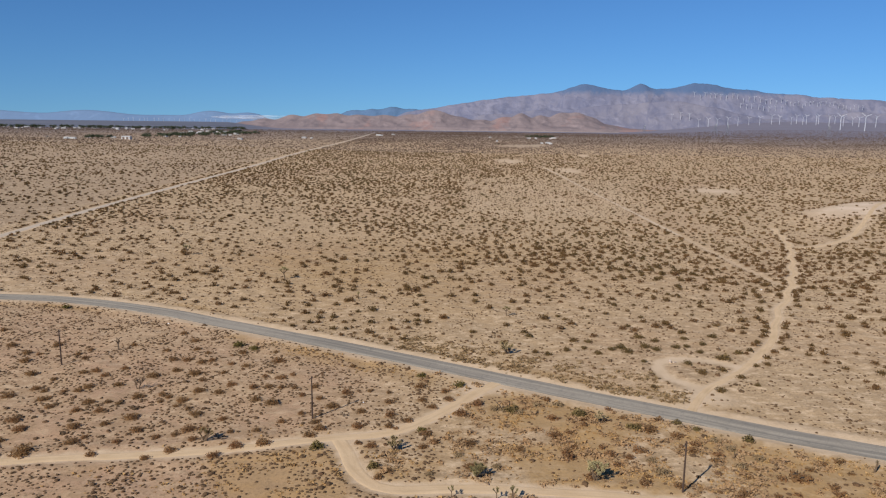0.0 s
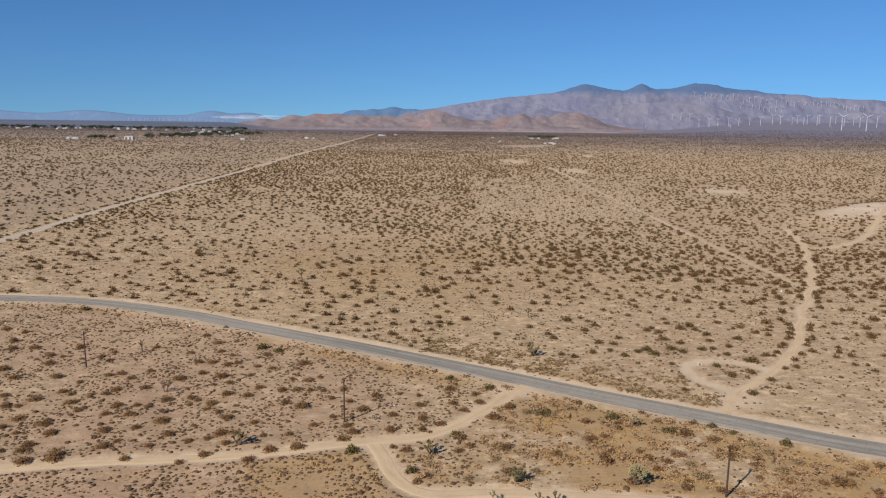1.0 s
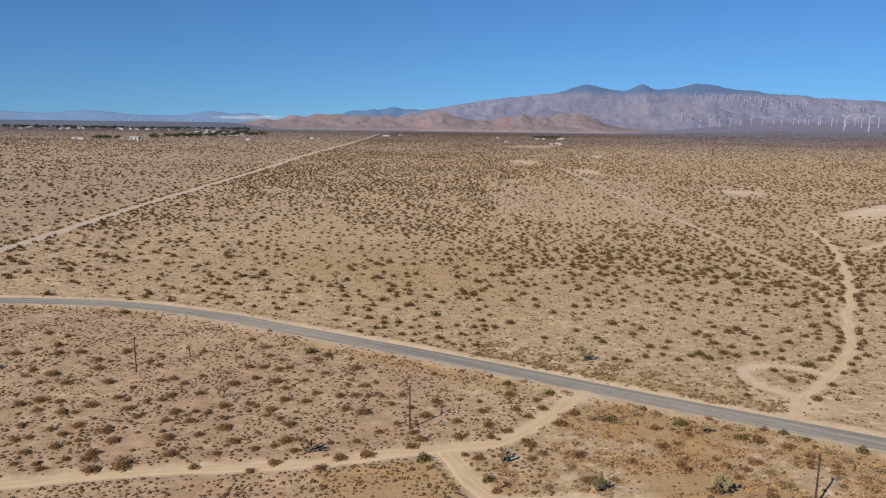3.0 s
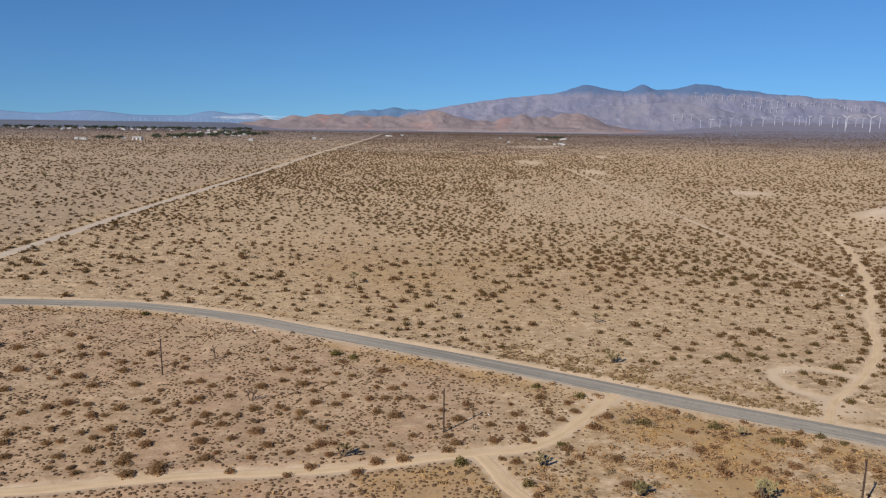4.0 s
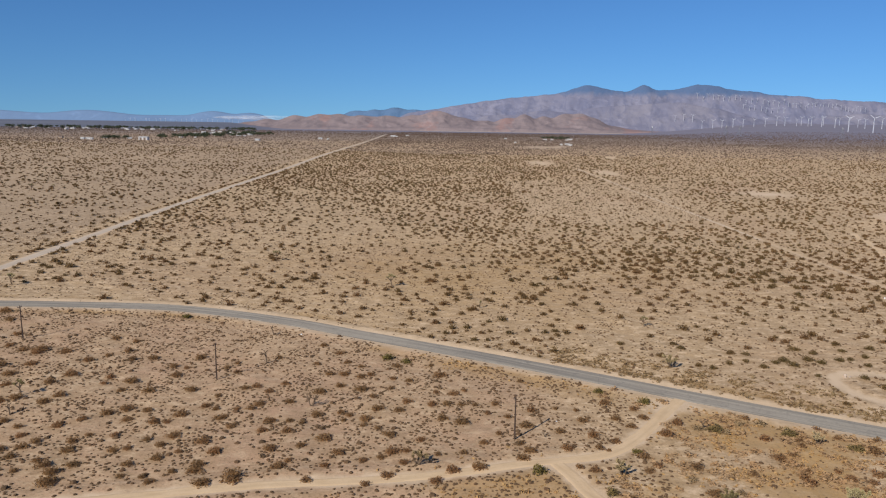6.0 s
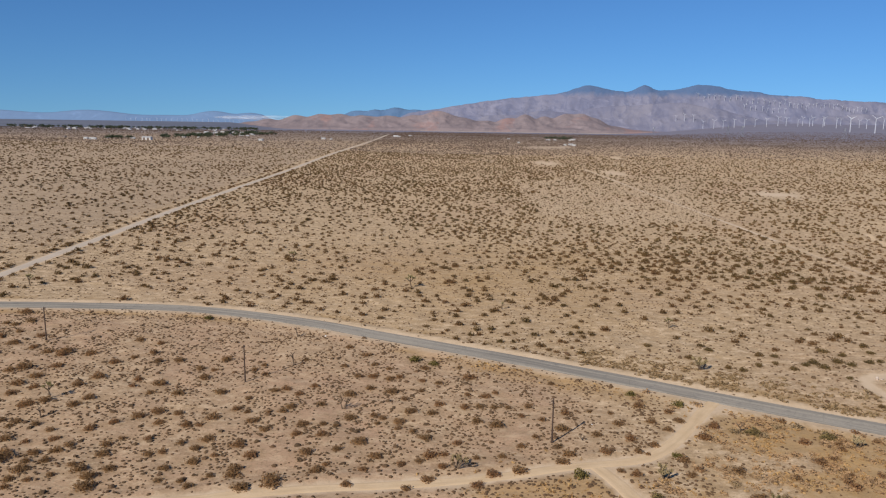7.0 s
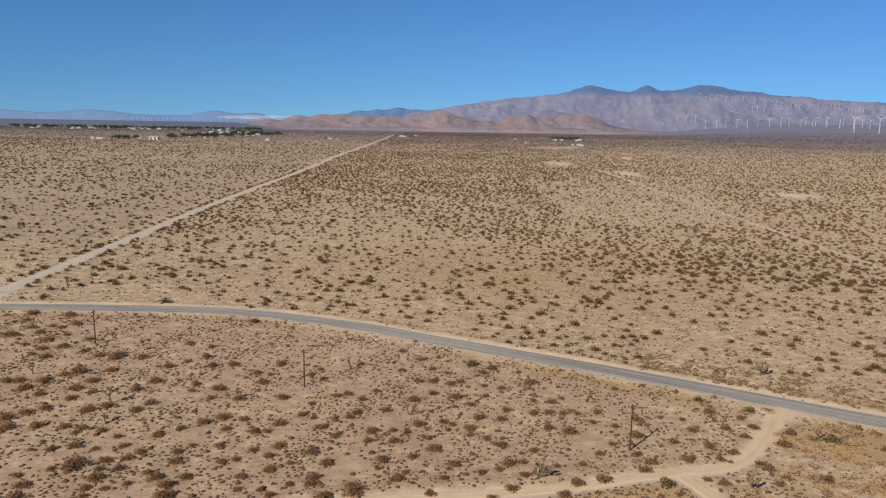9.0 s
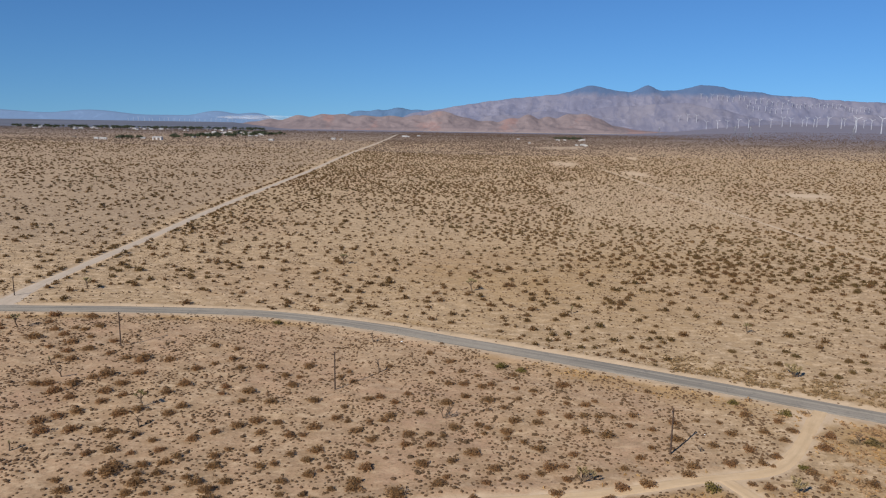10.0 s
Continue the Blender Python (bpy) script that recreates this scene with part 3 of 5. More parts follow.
def range_mesh(name, material, x0, x1, crest, front, back, peaks, base, rough, seed, nx, ny, label, summits=(), power=2.4):
    """A range of hills as a height field: a crest of several peaks, with spurs and gullies down the front."""
    xs = np.linspace(x0, x1, nx)
    us = np.linspace(0, 1, ny)
    verts = []
    for u in us:
        for x in xs:
            verts.append((x, u))
    X = np.array([v[0] for v in verts])
    U = np.array([v[1] for v in verts])
    wob = np.array([noise.fractal(Vector((x / 260, u * 1.2, seed)), 0.9, 2.1, 5) for x, u in verts])
    gap = (back - front) / 150
    spur = np.array([noise.ridged_multi_fractal(Vector((x / 150 + 0.35 * u, u * gap, seed + 7)), 0.7, 2.1, 6, 0.9, 2.0) for x, u in verts])
    spur = (spur - spur.mean()) / (spur.std() + 1e-6)
    fine = np.array([noise.fractal(Vector((x / 42, u * gap * 2.5, seed + 3)), 0.8, 2.1, 4) for x, u in verts])
    k = 0.72                                            # where the crest lies between front and back
    rise = np.where(U < k, (U / k) ** 1.25, 1 - ((U - k) / (1 - k)) ** 2 * 0.6)
    crest_h = ridge_line(X + 40 * wob * (1 - U), peaks, power)
    for c, h, w in summits:
        crest_h = crest_h + h * np.exp(-np.abs((X - c) / w) ** 1.8) * step(0.3, 0.8, U)
    body = rise * crest_h
    Y = front + (back - front) * U
    edge = np.minimum(step(0, 0.06, (X - x0) / (x1 - x0)), step(0, 0.06, (x1 - X) / (x1 - x0)))
    relief = rough * (spur * 0.45 + wob * 0.35 + fine * 0.5) * np.clip(crest_h / 120, 0.1, 1.6) * np.clip(U * 4, 0, 1) * np.clip(1.15 - np.abs(U - 0.42), 0.25, 1)
    relief *= np.where(np.abs(U - k) < 0.12, 0.45, 1.0)
    Z = base + (body + relief) * edge - 14 * (1 - np.clip(U * 9, 0, 1))
    faces = [(j * nx + i, j * nx + i + 1, (j + 1) * nx + i + 1, (j + 1) * nx + i) for j in range(ny - 1) for i in range(nx - 1)]
    ob = mesh_object(name, np.stack([X, Y, Z], 1).tolist(), faces, material, smooth=True)
    ob.data.transform(VALLEY)
    tagged(ob, label, "mountains", kind="structure")
    return ob


RED_PEAKS = [(-1490, 36, 130), (-1375, 54, 130), (-1215, 77, 130), (-1060, 86, 150), (-940, 86, 140), (-800, 80, 150), (-650, 80, 150), (-500, 84, 130), (-345, 109, 165), (-200, 70, 120), (-70, 56, 130), (80, 72, 110), (176, 96, 80), (290, 82, 110), (415, 98, 110), (505, 99, 105), (590, 72, 90), (680, 30, 110), (760, 9, 200)]
range_mesh("red_hills", REDHILL, -1950, 1000, 4450, 4180, 4560, RED_PEAKS, 12, 9, 3.1, 300, 60, "low eroded red and tan rock hills beyond the plain", (), 2.0)
MAIN_BODY = [(1100, 236, 1700), (2600, 170, 800)]
MAIN_SUMMITS = [(600, 52, 130), (953, 42, 75), (1330, 52, 210), (1640, 12, 120), (1930, 8, 150)]
mountain = range_mesh("mountain_range", RANGE, -800, 3300, 4830, 4630, 4990, MAIN_BODY, 20, 9, 8.4, 330, 64, "broad desert mountains tinted mauve with haze, with dark wooded summits", MAIN_SUMMITS, 3.0)
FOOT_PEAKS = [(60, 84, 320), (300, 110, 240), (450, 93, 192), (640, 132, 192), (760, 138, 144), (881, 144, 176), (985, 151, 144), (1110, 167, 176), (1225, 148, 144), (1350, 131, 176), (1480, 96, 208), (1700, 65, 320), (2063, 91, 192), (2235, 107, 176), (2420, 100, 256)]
foothills = range_mesh("foothills", FOOTHILL, -250, 2900, 4650, 4540, 4790, FOOT_PEAKS, 20, 8, 6.2, 300, 40, "pale grey eroded foothills below the mountains, haze in their colour")
range_mesh("blue_mountain", BLUERANGE, -1150, -150, 4900, 4800, 4985, [(-924, 115, 170), (-793, 121, 170), (-663, 136, 150), (-540, 126, 170), (-400, 123, 170), (-260, 110, 170)], 12, 9, 2.2, 130, 14, "distant mountain coloured blue with haze behind the red hills", (), 2.0)
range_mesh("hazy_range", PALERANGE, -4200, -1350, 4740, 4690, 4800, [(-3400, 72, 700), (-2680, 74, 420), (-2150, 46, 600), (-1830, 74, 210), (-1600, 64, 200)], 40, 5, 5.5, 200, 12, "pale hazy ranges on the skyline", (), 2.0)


def low_cloud(x, y, z, length, depth, height, seed):
    """A thin bank of ground fog: a long low billowing body of thin white mist."""
    k = Nodes("white_mist", 1.0)
    t, m = k.node("ShaderNodeBsdfTransparent"), k.node("ShaderNodeMixShader")
    k.link(k.ramp(k.noise(0.006, 3, 0.5, (0.5, 1, 2.5)), (0.35, (0.08, 0.08, 0.08)), (0.7, (0.32, 0.32, 0.32))), m.inputs[0])
    k.link(t.outputs[0], m.inputs[1])
    k.link(k.bsdf.outputs[0], m.inputs[2])
    k.link(m.outputs[0], k.tree.nodes["Material Output"].inputs["Surface"])
    k.base((0.8, 0.82, 0.85))
    bm = bmesh.new()
    bmesh.ops.create_icosphere(bm, subdivisions=4, radius=1.0)
    for v in bm.verts:
        n = 1 + 0.5 * noise.fractal(Vector((v.co.x * 4, v.co.y * 2, v.co.z + seed)), 0.8, 2.0, 4)
        v.co = Vector((v.co.x * length, v.co.y * depth * n, v.co.z * height * n))
    me = bpy.data.meshes.new("low_cloud")
    bm.to_mesh(me)
    bm.free()
    me.materials.append(k.mat)
    ob = new("low_cloud", me)
    ob.matrix_basis = VALLEY @ pose(x, y, z)
    return tagged(ob, "thin white bank of low cloud beyond the hills", "cloud", kind="structure")


low_cloud(-1480, 4620, 74, 300, 40, 11, 3.0)


# ---------------------------------------------------------------- scrub
def bush_template(n, seed, flat=0.62, leaf=0.42, upright=0.0, heart=4):
    """A loose dome of n leaf clumps, each one triangle, of radius 1, with a denser heart. Returns an (n, 3, 3) array."""
    r = np.random.RandomState(seed)
    a = r.uniform(0, 2 * math.pi, n)
    e = np.arcsin(r.uniform(0.02, 1, n))
    d = r.uniform(0.12, 0.95, n) ** 0.5 * (1 + 0.22 * np.sin(a * 3 + seed))
    c = np.stack([np.cos(a) * np.cos(e) * d, np.sin(a) * np.cos(e) * d, np.sin(e) * d * flat * 1.15 + 0.04], 1)
    c[:heart] *= 0.4
    u = r.normal(size=(n, 3))
    u[:, 2] = u[:, 2] * (1 - upright) + upright * 2
    u /= np.linalg.norm(u, axis=1)[:, None]
    w = np.cross(u, r.normal(size=(n, 3)))
    w /= np.linalg.norm(w, axis=1)[:, None]
    s = (leaf * r.uniform(0.6, 1.25, n))[:, None]
    t = np.stack([c + u * s, c - u * s * 0.5 + w * s * 0.75, c - u * s * 0.5 - w * s * 0.75], 1)
    t[:, :, 2] = np.maximum(t[:, :, 2], -0.03)
    return t


def tuft_template(seed):
    """A small rounded cushion plant of radius 1: an uneven low dome with three loose sprigs. Returns an (n, 3, 3) array."""
    r = np.random.RandomState(seed)
    a = np.arange(5) * 2 * math.pi / 5 + r.uniform(-0.25, 0.25, 5)
    rim = np.stack([np.cos(a), np.sin(a), np.full(5, -0.08)], 1) * r.uniform(0.75, 1.1, (5, 1))
    top = np.stack([np.cos(a + 0.3) * 0.62, np.sin(a + 0.3) * 0.62, r.uniform(0.42, 0.62, 5)], 1)
    peak = np.array([r.uniform(-0.15, 0.15), r.uniform(-0.15, 0.15), 0.74])
    tris = []
    for i in range(5):
        j = (i + 1) % 5
        tris += [(rim[i], rim[j], top[i]), (rim[j], top[j], top[i]), (top[i], top[j], peak)]
    return np.concatenate([np.array(tris), bush_template(3, seed, leaf=0.5, heart=0)])


def scatter_mesh(name, spots, sizes, templates, material, label, category, seed, tall=(0.75, 1.2)):
    """Many small plants joined in one mesh of kind stuff: spots (n, 2), sizes in metres of radius."""
    r = np.random.RandomState(seed)
    n = len(spots)
    z = ground_height(spots[:, 0], spots[:, 1])
    pick = r.randint(0, len(templates), n)
    tris, tones = [], []
    for k, tpl in enumerate(templates):
        at = np.where(pick == k)[0]
        if not len(at):
            continue
        a = r.uniform(0, 2 * math.pi, len(at))
        ca, sa = np.cos(a)[:, None, None], np.sin(a)[:, None, None]
        sx = sizes[at][:, None, None]
        h = (sizes[at] * r.uniform(*tall, len(at)))[:, None, None]
        x, y, q = tpl[None, :, :, 0], tpl[None, :, :, 1], tpl[None, :, :, 2]
        out = np.stack([(x * ca - y * sa) * sx + spots[at, 0][:, None, None], (x * sa + y * ca) * sx + spots[at, 1][:, None, None], q * h + z[at][:, None, None] - 0.02], -1)
        tris.append(out.reshape(-1, 3, 3))
        tones.append(np.repeat(r.uniform(0, 1, len(at)), tpl.shape[0] * 3))
    v = np.concatenate(tris).reshape(-1, 3)
    me = bpy.data.meshes.new(name)
    me.vertices.add(len(v))
    me.vertices.foreach_set("co", v.astype(np.float32).ravel())
    me.loops.add(len(v))
    me.loops.foreach_set("vertex_index", np.arange(len(v), dtype=np.int32))
    me.polygons.add(len(v) // 3)
    me.polygons.foreach_set("loop_start", np.arange(0, len(v), 3, dtype=np.int32))
    me.update(calc_edges=True)
    a = me.attributes.new("tone", "FLOAT", "POINT")
    a.data.foreach_set("value", np.concatenate(tones).astype(np.float32))
    me.materials.append(material)
    return tagged(new(name, me), label, category, kind="stuff")


def in_view(x, y, margin=25.0):
    """The stretch of plain that the drone overlooks on its way."""
    mid, half = -34 - 0.051 * y, 0.625 * y + 42 + margin
    return np.abs(x - mid) < half


def spread(x0, x1, y0, y1, density, top, seed):
    """Evenly spaced random spots in a box, thinned to density(x, y) plants a square metre, at most top."""
    r = np.random.RandomState(seed)
    c = 1 / math.sqrt(top)
    X, Y = (a.ravel() for a in np.meshgrid(np.arange(x0, x1, c), np.arange(y0, y1, c)))
    X = X + r.uniform(-0.48, 0.48, X.size) * c + (np.round((Y - y0) / c) % 2) * c * 0.5
    Y = Y + r.uniform(-0.48, 0.48, Y.size) * c
    keep = in_view(X, Y)
    X, Y = X[keep], Y[keep]
    keep = r.uniform(0, 1, X.size) * top < density(X, Y)
    return np.stack([X[keep], Y[keep]], 1)


def bush_density(x, y):
    north = north_of_road(x, y)
    edge = np.interp(x, (-205, -160, -127, -105, 35), (290, 320, 348, 378, 216)) + 9 * wave(x, y, 40, 27)
    d = np.where(north > 0, 0.031 + (0.057 - 0.016 * step(-60, 60, x)) * step(edge - 18, edge + 28, y), 0.05)
    d = np.where((north > 0) & (x < -203 - 0.035 * (y - 300)), 0.022 + 0.016 * step(330, 480, y), d)
    d = d * np.clip(0.9 + 0.3 * wave(x, y, 60, 21) + 0.25 * wave(x, y, 230, 22), 0.25, 1.5)
    d = d * (1 - 0.3 * step(520, 1000, y)) * (1 - 0.3 * step(0.05, 0.25, x / y) * step(350, 700, y)) * (1 - 0.75 * step(1500, 2300, y))
    d = d * (1 - np.clip(patch_fall(x, y) * 1.8 - 0.2, 0, 0.97))
    gap = road_gap(x, y)
    d = d * (1 - surveyed(x, y)) * (1 - 0.75 * field(x, y))
    d = d * step(0.4, 1.2, gap) * np.where(distance_to(ROAD, x, y, 14) < 6.0, 0.25, 1)
    return d


# single shrubs that stand out: x, y, radius
SHRUBS_A = [(-142.4, 124.9, 1.25), (-140.5, 127.7, 0.94), (-143.0, 135.9, 0.99), (-147.3, 138.3, 1.47), (-152.8, 141.1, 1.16), (-150.8, 142.1, 1.16), (-146.0, 142.3, 1.15), (-143.6, 145.9, 0.93), (-141.8, 147.8, 1.63), (-153.7, 155.6, 1.25), (-157.2, 156.5, 0.76), (-142.6, 158.0, 1.10), (-157.2, 160.4, 1.15), (-147.6, 160.6, 0.87), (-162.4, 162.2, 0.78), (-153.6, 162.7, 1.28), (-159.7, 166.5, 1.46), (-169.5, 168.0, 1.71), (-150.9, 169.0, 1.05), (-157.4, 170.9, 0.94), (-164.3, 171.8, 1.23), (-168.4, 174.7, 0.98), (-161.8, 176.1, 0.97), (-164.5, 177.0, 0.84), (-159.4, 179.0, 1.12), (-173.0, 180.2, 1.02), (-174.8, 185.5, 1.34), (-165.5, 186.4, 1.61), (-124.7, 99.8, 1.02), (-115.6, 101.5, 0.67), (-104.1, 102.6, 1.37), (-125.6, 103.2, 1.04)]
SHRUBS_B = [(-113.4, 103.6, 0.58), (-116.3, 103.6, 0.93), (-111.0, 105.5, 0.59), (-105.2, 105.6, 1.20), (-128.0, 105.8, 0.72), (-116.2, 106.4, 1.11), (-107.6, 107.6, 1.10), (-124.3, 108.3, 0.71), (-103.5, 108.5, 1.00), (-109.5, 109.0, 0.69), (-117.1, 109.0, 0.70), (-121.5, 109.0, 1.51), (-114.3, 109.5, 0.86), (-121.8, 110.8, 1.30), (-117.7, 112.1, 0.89), (-106.8, 113.0, 1.00), (-114.7, 113.3, 0.89), (-128.0, 114.2, 0.66), (-113.7, 115.6, 0.78), (-121.3, 115.7, 0.64), (-124.9, 115.9, 1.03), (-108.0, 116.6, 0.93), (-117.4, 117.3, 0.74), (-106.5, 119.1, 0.60), (-102.0, 119.2, 0.76), (-119.9, 120.4, 0.66), (-127.5, 121.0, 0.68), (-139.5, 121.1, 1.21), (-113.7, 121.8, 0.98), (-123.6, 122.3, 0.77), (-135.2, 122.5, 1.21), (-127.2, 122.5, 0.88)]
SHRUBS_C = [(-130.6, 123.1, 0.89), (-110.7, 124.6, 0.80), (-103.1, 125.9, 0.88), (-107.9, 128.0, 1.08), (-138.2, 129.9, 1.05), (-101.1, 130.0, 0.89), (-130.3, 130.1, 1.24), (-105.3, 130.4, 1.09), (-121.8, 131.2, 1.15), (-127.7, 132.0, 1.03), (-120.5, 134.4, 0.97), (-136.1, 134.7, 0.96), (-133.6, 138.2, 0.87), (-105.1, 139.1, 1.04), (-110.7, 139.2, 0.87), (-137.8, 139.6, 1.32), (-126.2, 140.7, 1.12), (-115.6, 141.8, 0.69), (-136.6, 143.8, 1.24), (-110.8, 143.8, 1.28), (-124.5, 145.4, 1.34), (-116.1, 145.4, 0.91), (-103.1, 148.0, 1.08), (-135.9, 150.0, 1.19), (-102.9, 153.1, 0.71), (-106.0, 153.5, 0.92), (-125.4, 154.1, 1.07), (-116.5, 156.2, 0.85), (-138.8, 157.0, 1.10), (-112.4, 157.8, 0.95), (-122.9, 158.0, 0.76), (-133.1, 158.6, 1.12)]
SHRUBS_D = [(-139.0, 158.9, 1.36), (-102.4, 159.4, 1.15), (-120.1, 161.8, 0.99), (-121.2, 168.1, 0.90), (-126.9, 169.6, 1.04), (-89.1, 103.9, 0.78), (-81.2, 104.2, 1.15), (-76.9, 105.6, 1.39), (-94.3, 105.6, 0.55), (-90.9, 105.7, 0.55), (-65.8, 106.5, 0.92), (-77.3, 107.2, 1.20), (-87.1, 107.6, 0.55), (-83.8, 108.4, 1.20), (-95.0, 109.3, 0.82), (-84.0, 110.1, 1.00), (-71.2, 110.3, 1.11), (-64.0, 111.4, 0.72), (-91.4, 111.9, 0.99), (-70.1, 112.5, 0.56), (-99.6, 113.9, 0.81), (-88.7, 114.1, 0.63), (-82.9, 114.6, 1.09), (-97.6, 114.6, 0.73), (-62.6, 115.8, 0.97), (-74.2, 116.3, 1.15), (-92.8, 116.4, 0.89), (-69.4, 118.0, 0.77), (-95.9, 118.1, 0.66), (-86.1, 118.1, 0.96), (-92.0, 119.9, 1.23), (-66.1, 121.1, 1.32)]
SHRUBS_E = [(-77.5, 123.0, 0.89), (-73.1, 123.1, 0.88), (-83.5, 124.6, 0.91), (-97.9, 125.0, 0.86), (-95.5, 125.4, 0.60), (-60.3, 126.8, 0.56), (-71.3, 126.9, 0.57), (-77.4, 127.2, 0.99), (-73.8, 127.6, 0.66), (-86.6, 127.9, 1.10), (-94.3, 128.7, 1.31), (-64.2, 128.8, 0.49), (-60.2, 129.7, 1.14), (-69.5, 130.9, 1.08), (-63.5, 131.2, 0.66), (-88.9, 131.8, 0.70), (-84.9, 132.0, 0.61), (-65.3, 132.3, 0.75), (-82.4, 132.5, 0.78), (-91.3, 132.9, 0.80), (-81.5, 134.6, 1.05), (-76.1, 136.3, 0.87), (-90.6, 138.0, 0.64), (-60.4, 140.3, 0.78), (-97.1, 140.6, 1.03), (-81.4, 140.9, 0.81), (-71.5, 141.9, 1.25), (-86.5, 142.1, 0.83), (-84.6, 143.4, 0.92), (-63.3, 143.9, 1.16), (-67.9, 145.3, 1.00), (-79.3, 145.6, 0.74)]
SHRUBS_F = [(-64.5, 150.9, 0.93), (-91.3, 151.3, 0.78), (-71.5, 151.8, 0.85), (-62.7, 152.0, 0.75), (-68.4, 152.2, 1.04), (-94.4, 154.0, 0.70), (-65.4, 156.9, 0.68), (-93.1, 157.1, 0.71), (-75.4, 157.8, 0.69), (-69.0, 159.4, 0.79), (-84.8, 161.2, 0.71), (-71.8, 165.6, 1.02), (-76.7, 170.8, 0.95), (-56.6, 105.9, 0.77), (-46.0, 107.5, 1.01), (-53.7, 108.8, 0.94), (-43.6, 111.3, 1.12), (-39.4, 112.6, 1.14), (-51.5, 112.9, 0.80), (-21.1, 112.9, 0.94), (-58.2, 113.6, 0.65), (-23.5, 113.7, 0.60), (-55.4, 114.9, 0.65), (-32.3, 116.3, 0.84), (-46.2, 116.4, 0.59), (-53.8, 116.8, 1.11), (-51.5, 117.4, 0.67), (-42.0, 117.5, 0.66), (-31.0, 118.5, 0.97), (-24.7, 120.0, 0.98), (-38.7, 121.6, 0.68), (-32.5, 121.6, 0.68)]
SHRUBS_G = [(-49.5, 121.8, 0.77), (-55.1, 123.2, 1.01), (-36.0, 125.3, 0.62), (-57.5, 125.7, 0.63), (-25.1, 127.1, 0.87), (-31.0, 128.9, 1.04), (-42.7, 129.5, 1.20), (-46.2, 130.8, 0.89), (-20.6, 132.1, 0.90), (-34.2, 132.7, 0.74), (-37.9, 133.9, 0.58), (-54.6, 134.1, 0.92), (-58.7, 134.1, 1.09), (-29.7, 136.1, 0.92), (-21.2, 136.7, 0.51), (-48.6, 136.9, 0.84), (-25.0, 137.4, 0.59), (-43.0, 137.5, 0.68), (-40.3, 137.5, 0.59), (-45.7, 137.7, 0.76), (-53.5, 138.1, 0.94), (-36.4, 138.5, 0.76), (-44.5, 142.9, 0.96), (-48.2, 143.6, 0.62), (-42.6, 144.7, 0.62), (-57.4, 144.7, 0.62), (-54.2, 149.6, 0.82), (-57.7, 150.4, 0.74), (-31.0, 151.1, 0.64), (-48.0, 152.9, 1.30), (-57.7, 158.3, 0.97), (-50.3, 159.0, 0.58)]
SHRUBS_H = [(-24.8, 178.5, 0.75), (-39.0, 184.0, 0.80), (-27.3, 186.7, 0.92), (-18.5, 102.6, 0.79), (-17.0, 104.5, 0.64), (-4.3, 107.0, 0.97), (18.4, 113.0, 0.87), (-12.5, 113.6, 0.77), (12.7, 115.2, 0.69), (-4.7, 115.3, 1.03), (-10.7, 115.4, 0.69), (-12.4, 118.5, 0.98), (9.9, 119.7, 1.07), (-17.8, 120.2, 0.45), (-19.2, 120.9, 0.76), (12.6, 121.0, 0.63), (-16.0, 123.7, 0.85), (-19.6, 125.8, 0.94), (-6.6, 127.1, 1.21), (-12.1, 129.9, 0.81), (-3.6, 131.8, 1.08), (-14.3, 133.5, 0.83), (-9.1, 133.9, 0.84), (-10.0, 138.1, 0.86), (-15.2, 140.5, 1.13), (12.4, 163.1, 0.95), (9.6, 164.3, 0.95), (17.1, 166.5, 0.97), (2.5, 170.0, 0.97), (19.5, 173.4, 1.13), (8.9, 176.3, 1.13), (-5.2, 178.2, 1.00)]
SHRUBS_I = [(7.8, 179.4, 1.02), (17.4, 183.4, 1.05), (3.4, 185.1, 0.92), (-17.5, 186.5, 1.05), (-13.3, 190.7, 1.20), (19.4, 192.2, 0.83), (-0.9, 201.5, 1.13), (5.8, 208.9, 1.17), (10.0, 209.3, 0.88), (22.1, 103.6, 1.00), (21.4, 112.2, 0.78), (45.4, 142.6, 1.09), (32.4, 144.2, 0.75), (54.0, 146.4, 0.68), (52.3, 151.0, 1.04), (44.7, 153.4, 1.32), (49.5, 154.8, 0.98), (58.0, 158.4, 0.85), (43.1, 158.6, 0.98), (33.5, 159.0, 0.72), (52.3, 162.7, 1.66), (24.1, 164.7, 1.10), (31.3, 166.2, 1.37), (48.3, 167.4, 0.91), (27.8, 167.4, 0.99), (57.3, 167.6, 1.19), (21.4, 168.2, 0.86), (38.3, 168.4, 1.02), (30.1, 169.1, 1.51), (36.1, 170.4, 1.53), (43.6, 170.8, 1.04), (46.2, 171.5, 0.92)]
SHRUBS_J = [(23.0, 173.1, 0.89), (50.6, 173.5, 0.94), (39.6, 175.3, 1.05), (24.9, 177.5, 0.91), (47.2, 177.7, 1.08), (36.3, 178.1, 1.33), (54.9, 179.9, 1.25), (33.6, 184.8, 1.22), (42.5, 187.0, 1.25), (58.8, 189.7, 1.02), (40.2, 191.4, 0.99), (40.3, 195.7, 0.86), (38.0, 202.2, 0.72), (35.1, 208.0, 1.18), (60.8, 159.4, 0.86), (64.3, 175.3, 0.93), (68.1, 181.4, 0.96), (71.6, 189.0, 1.01), (67.1, 194.6, 1.36), (69.4, 203.4, 1.06)]
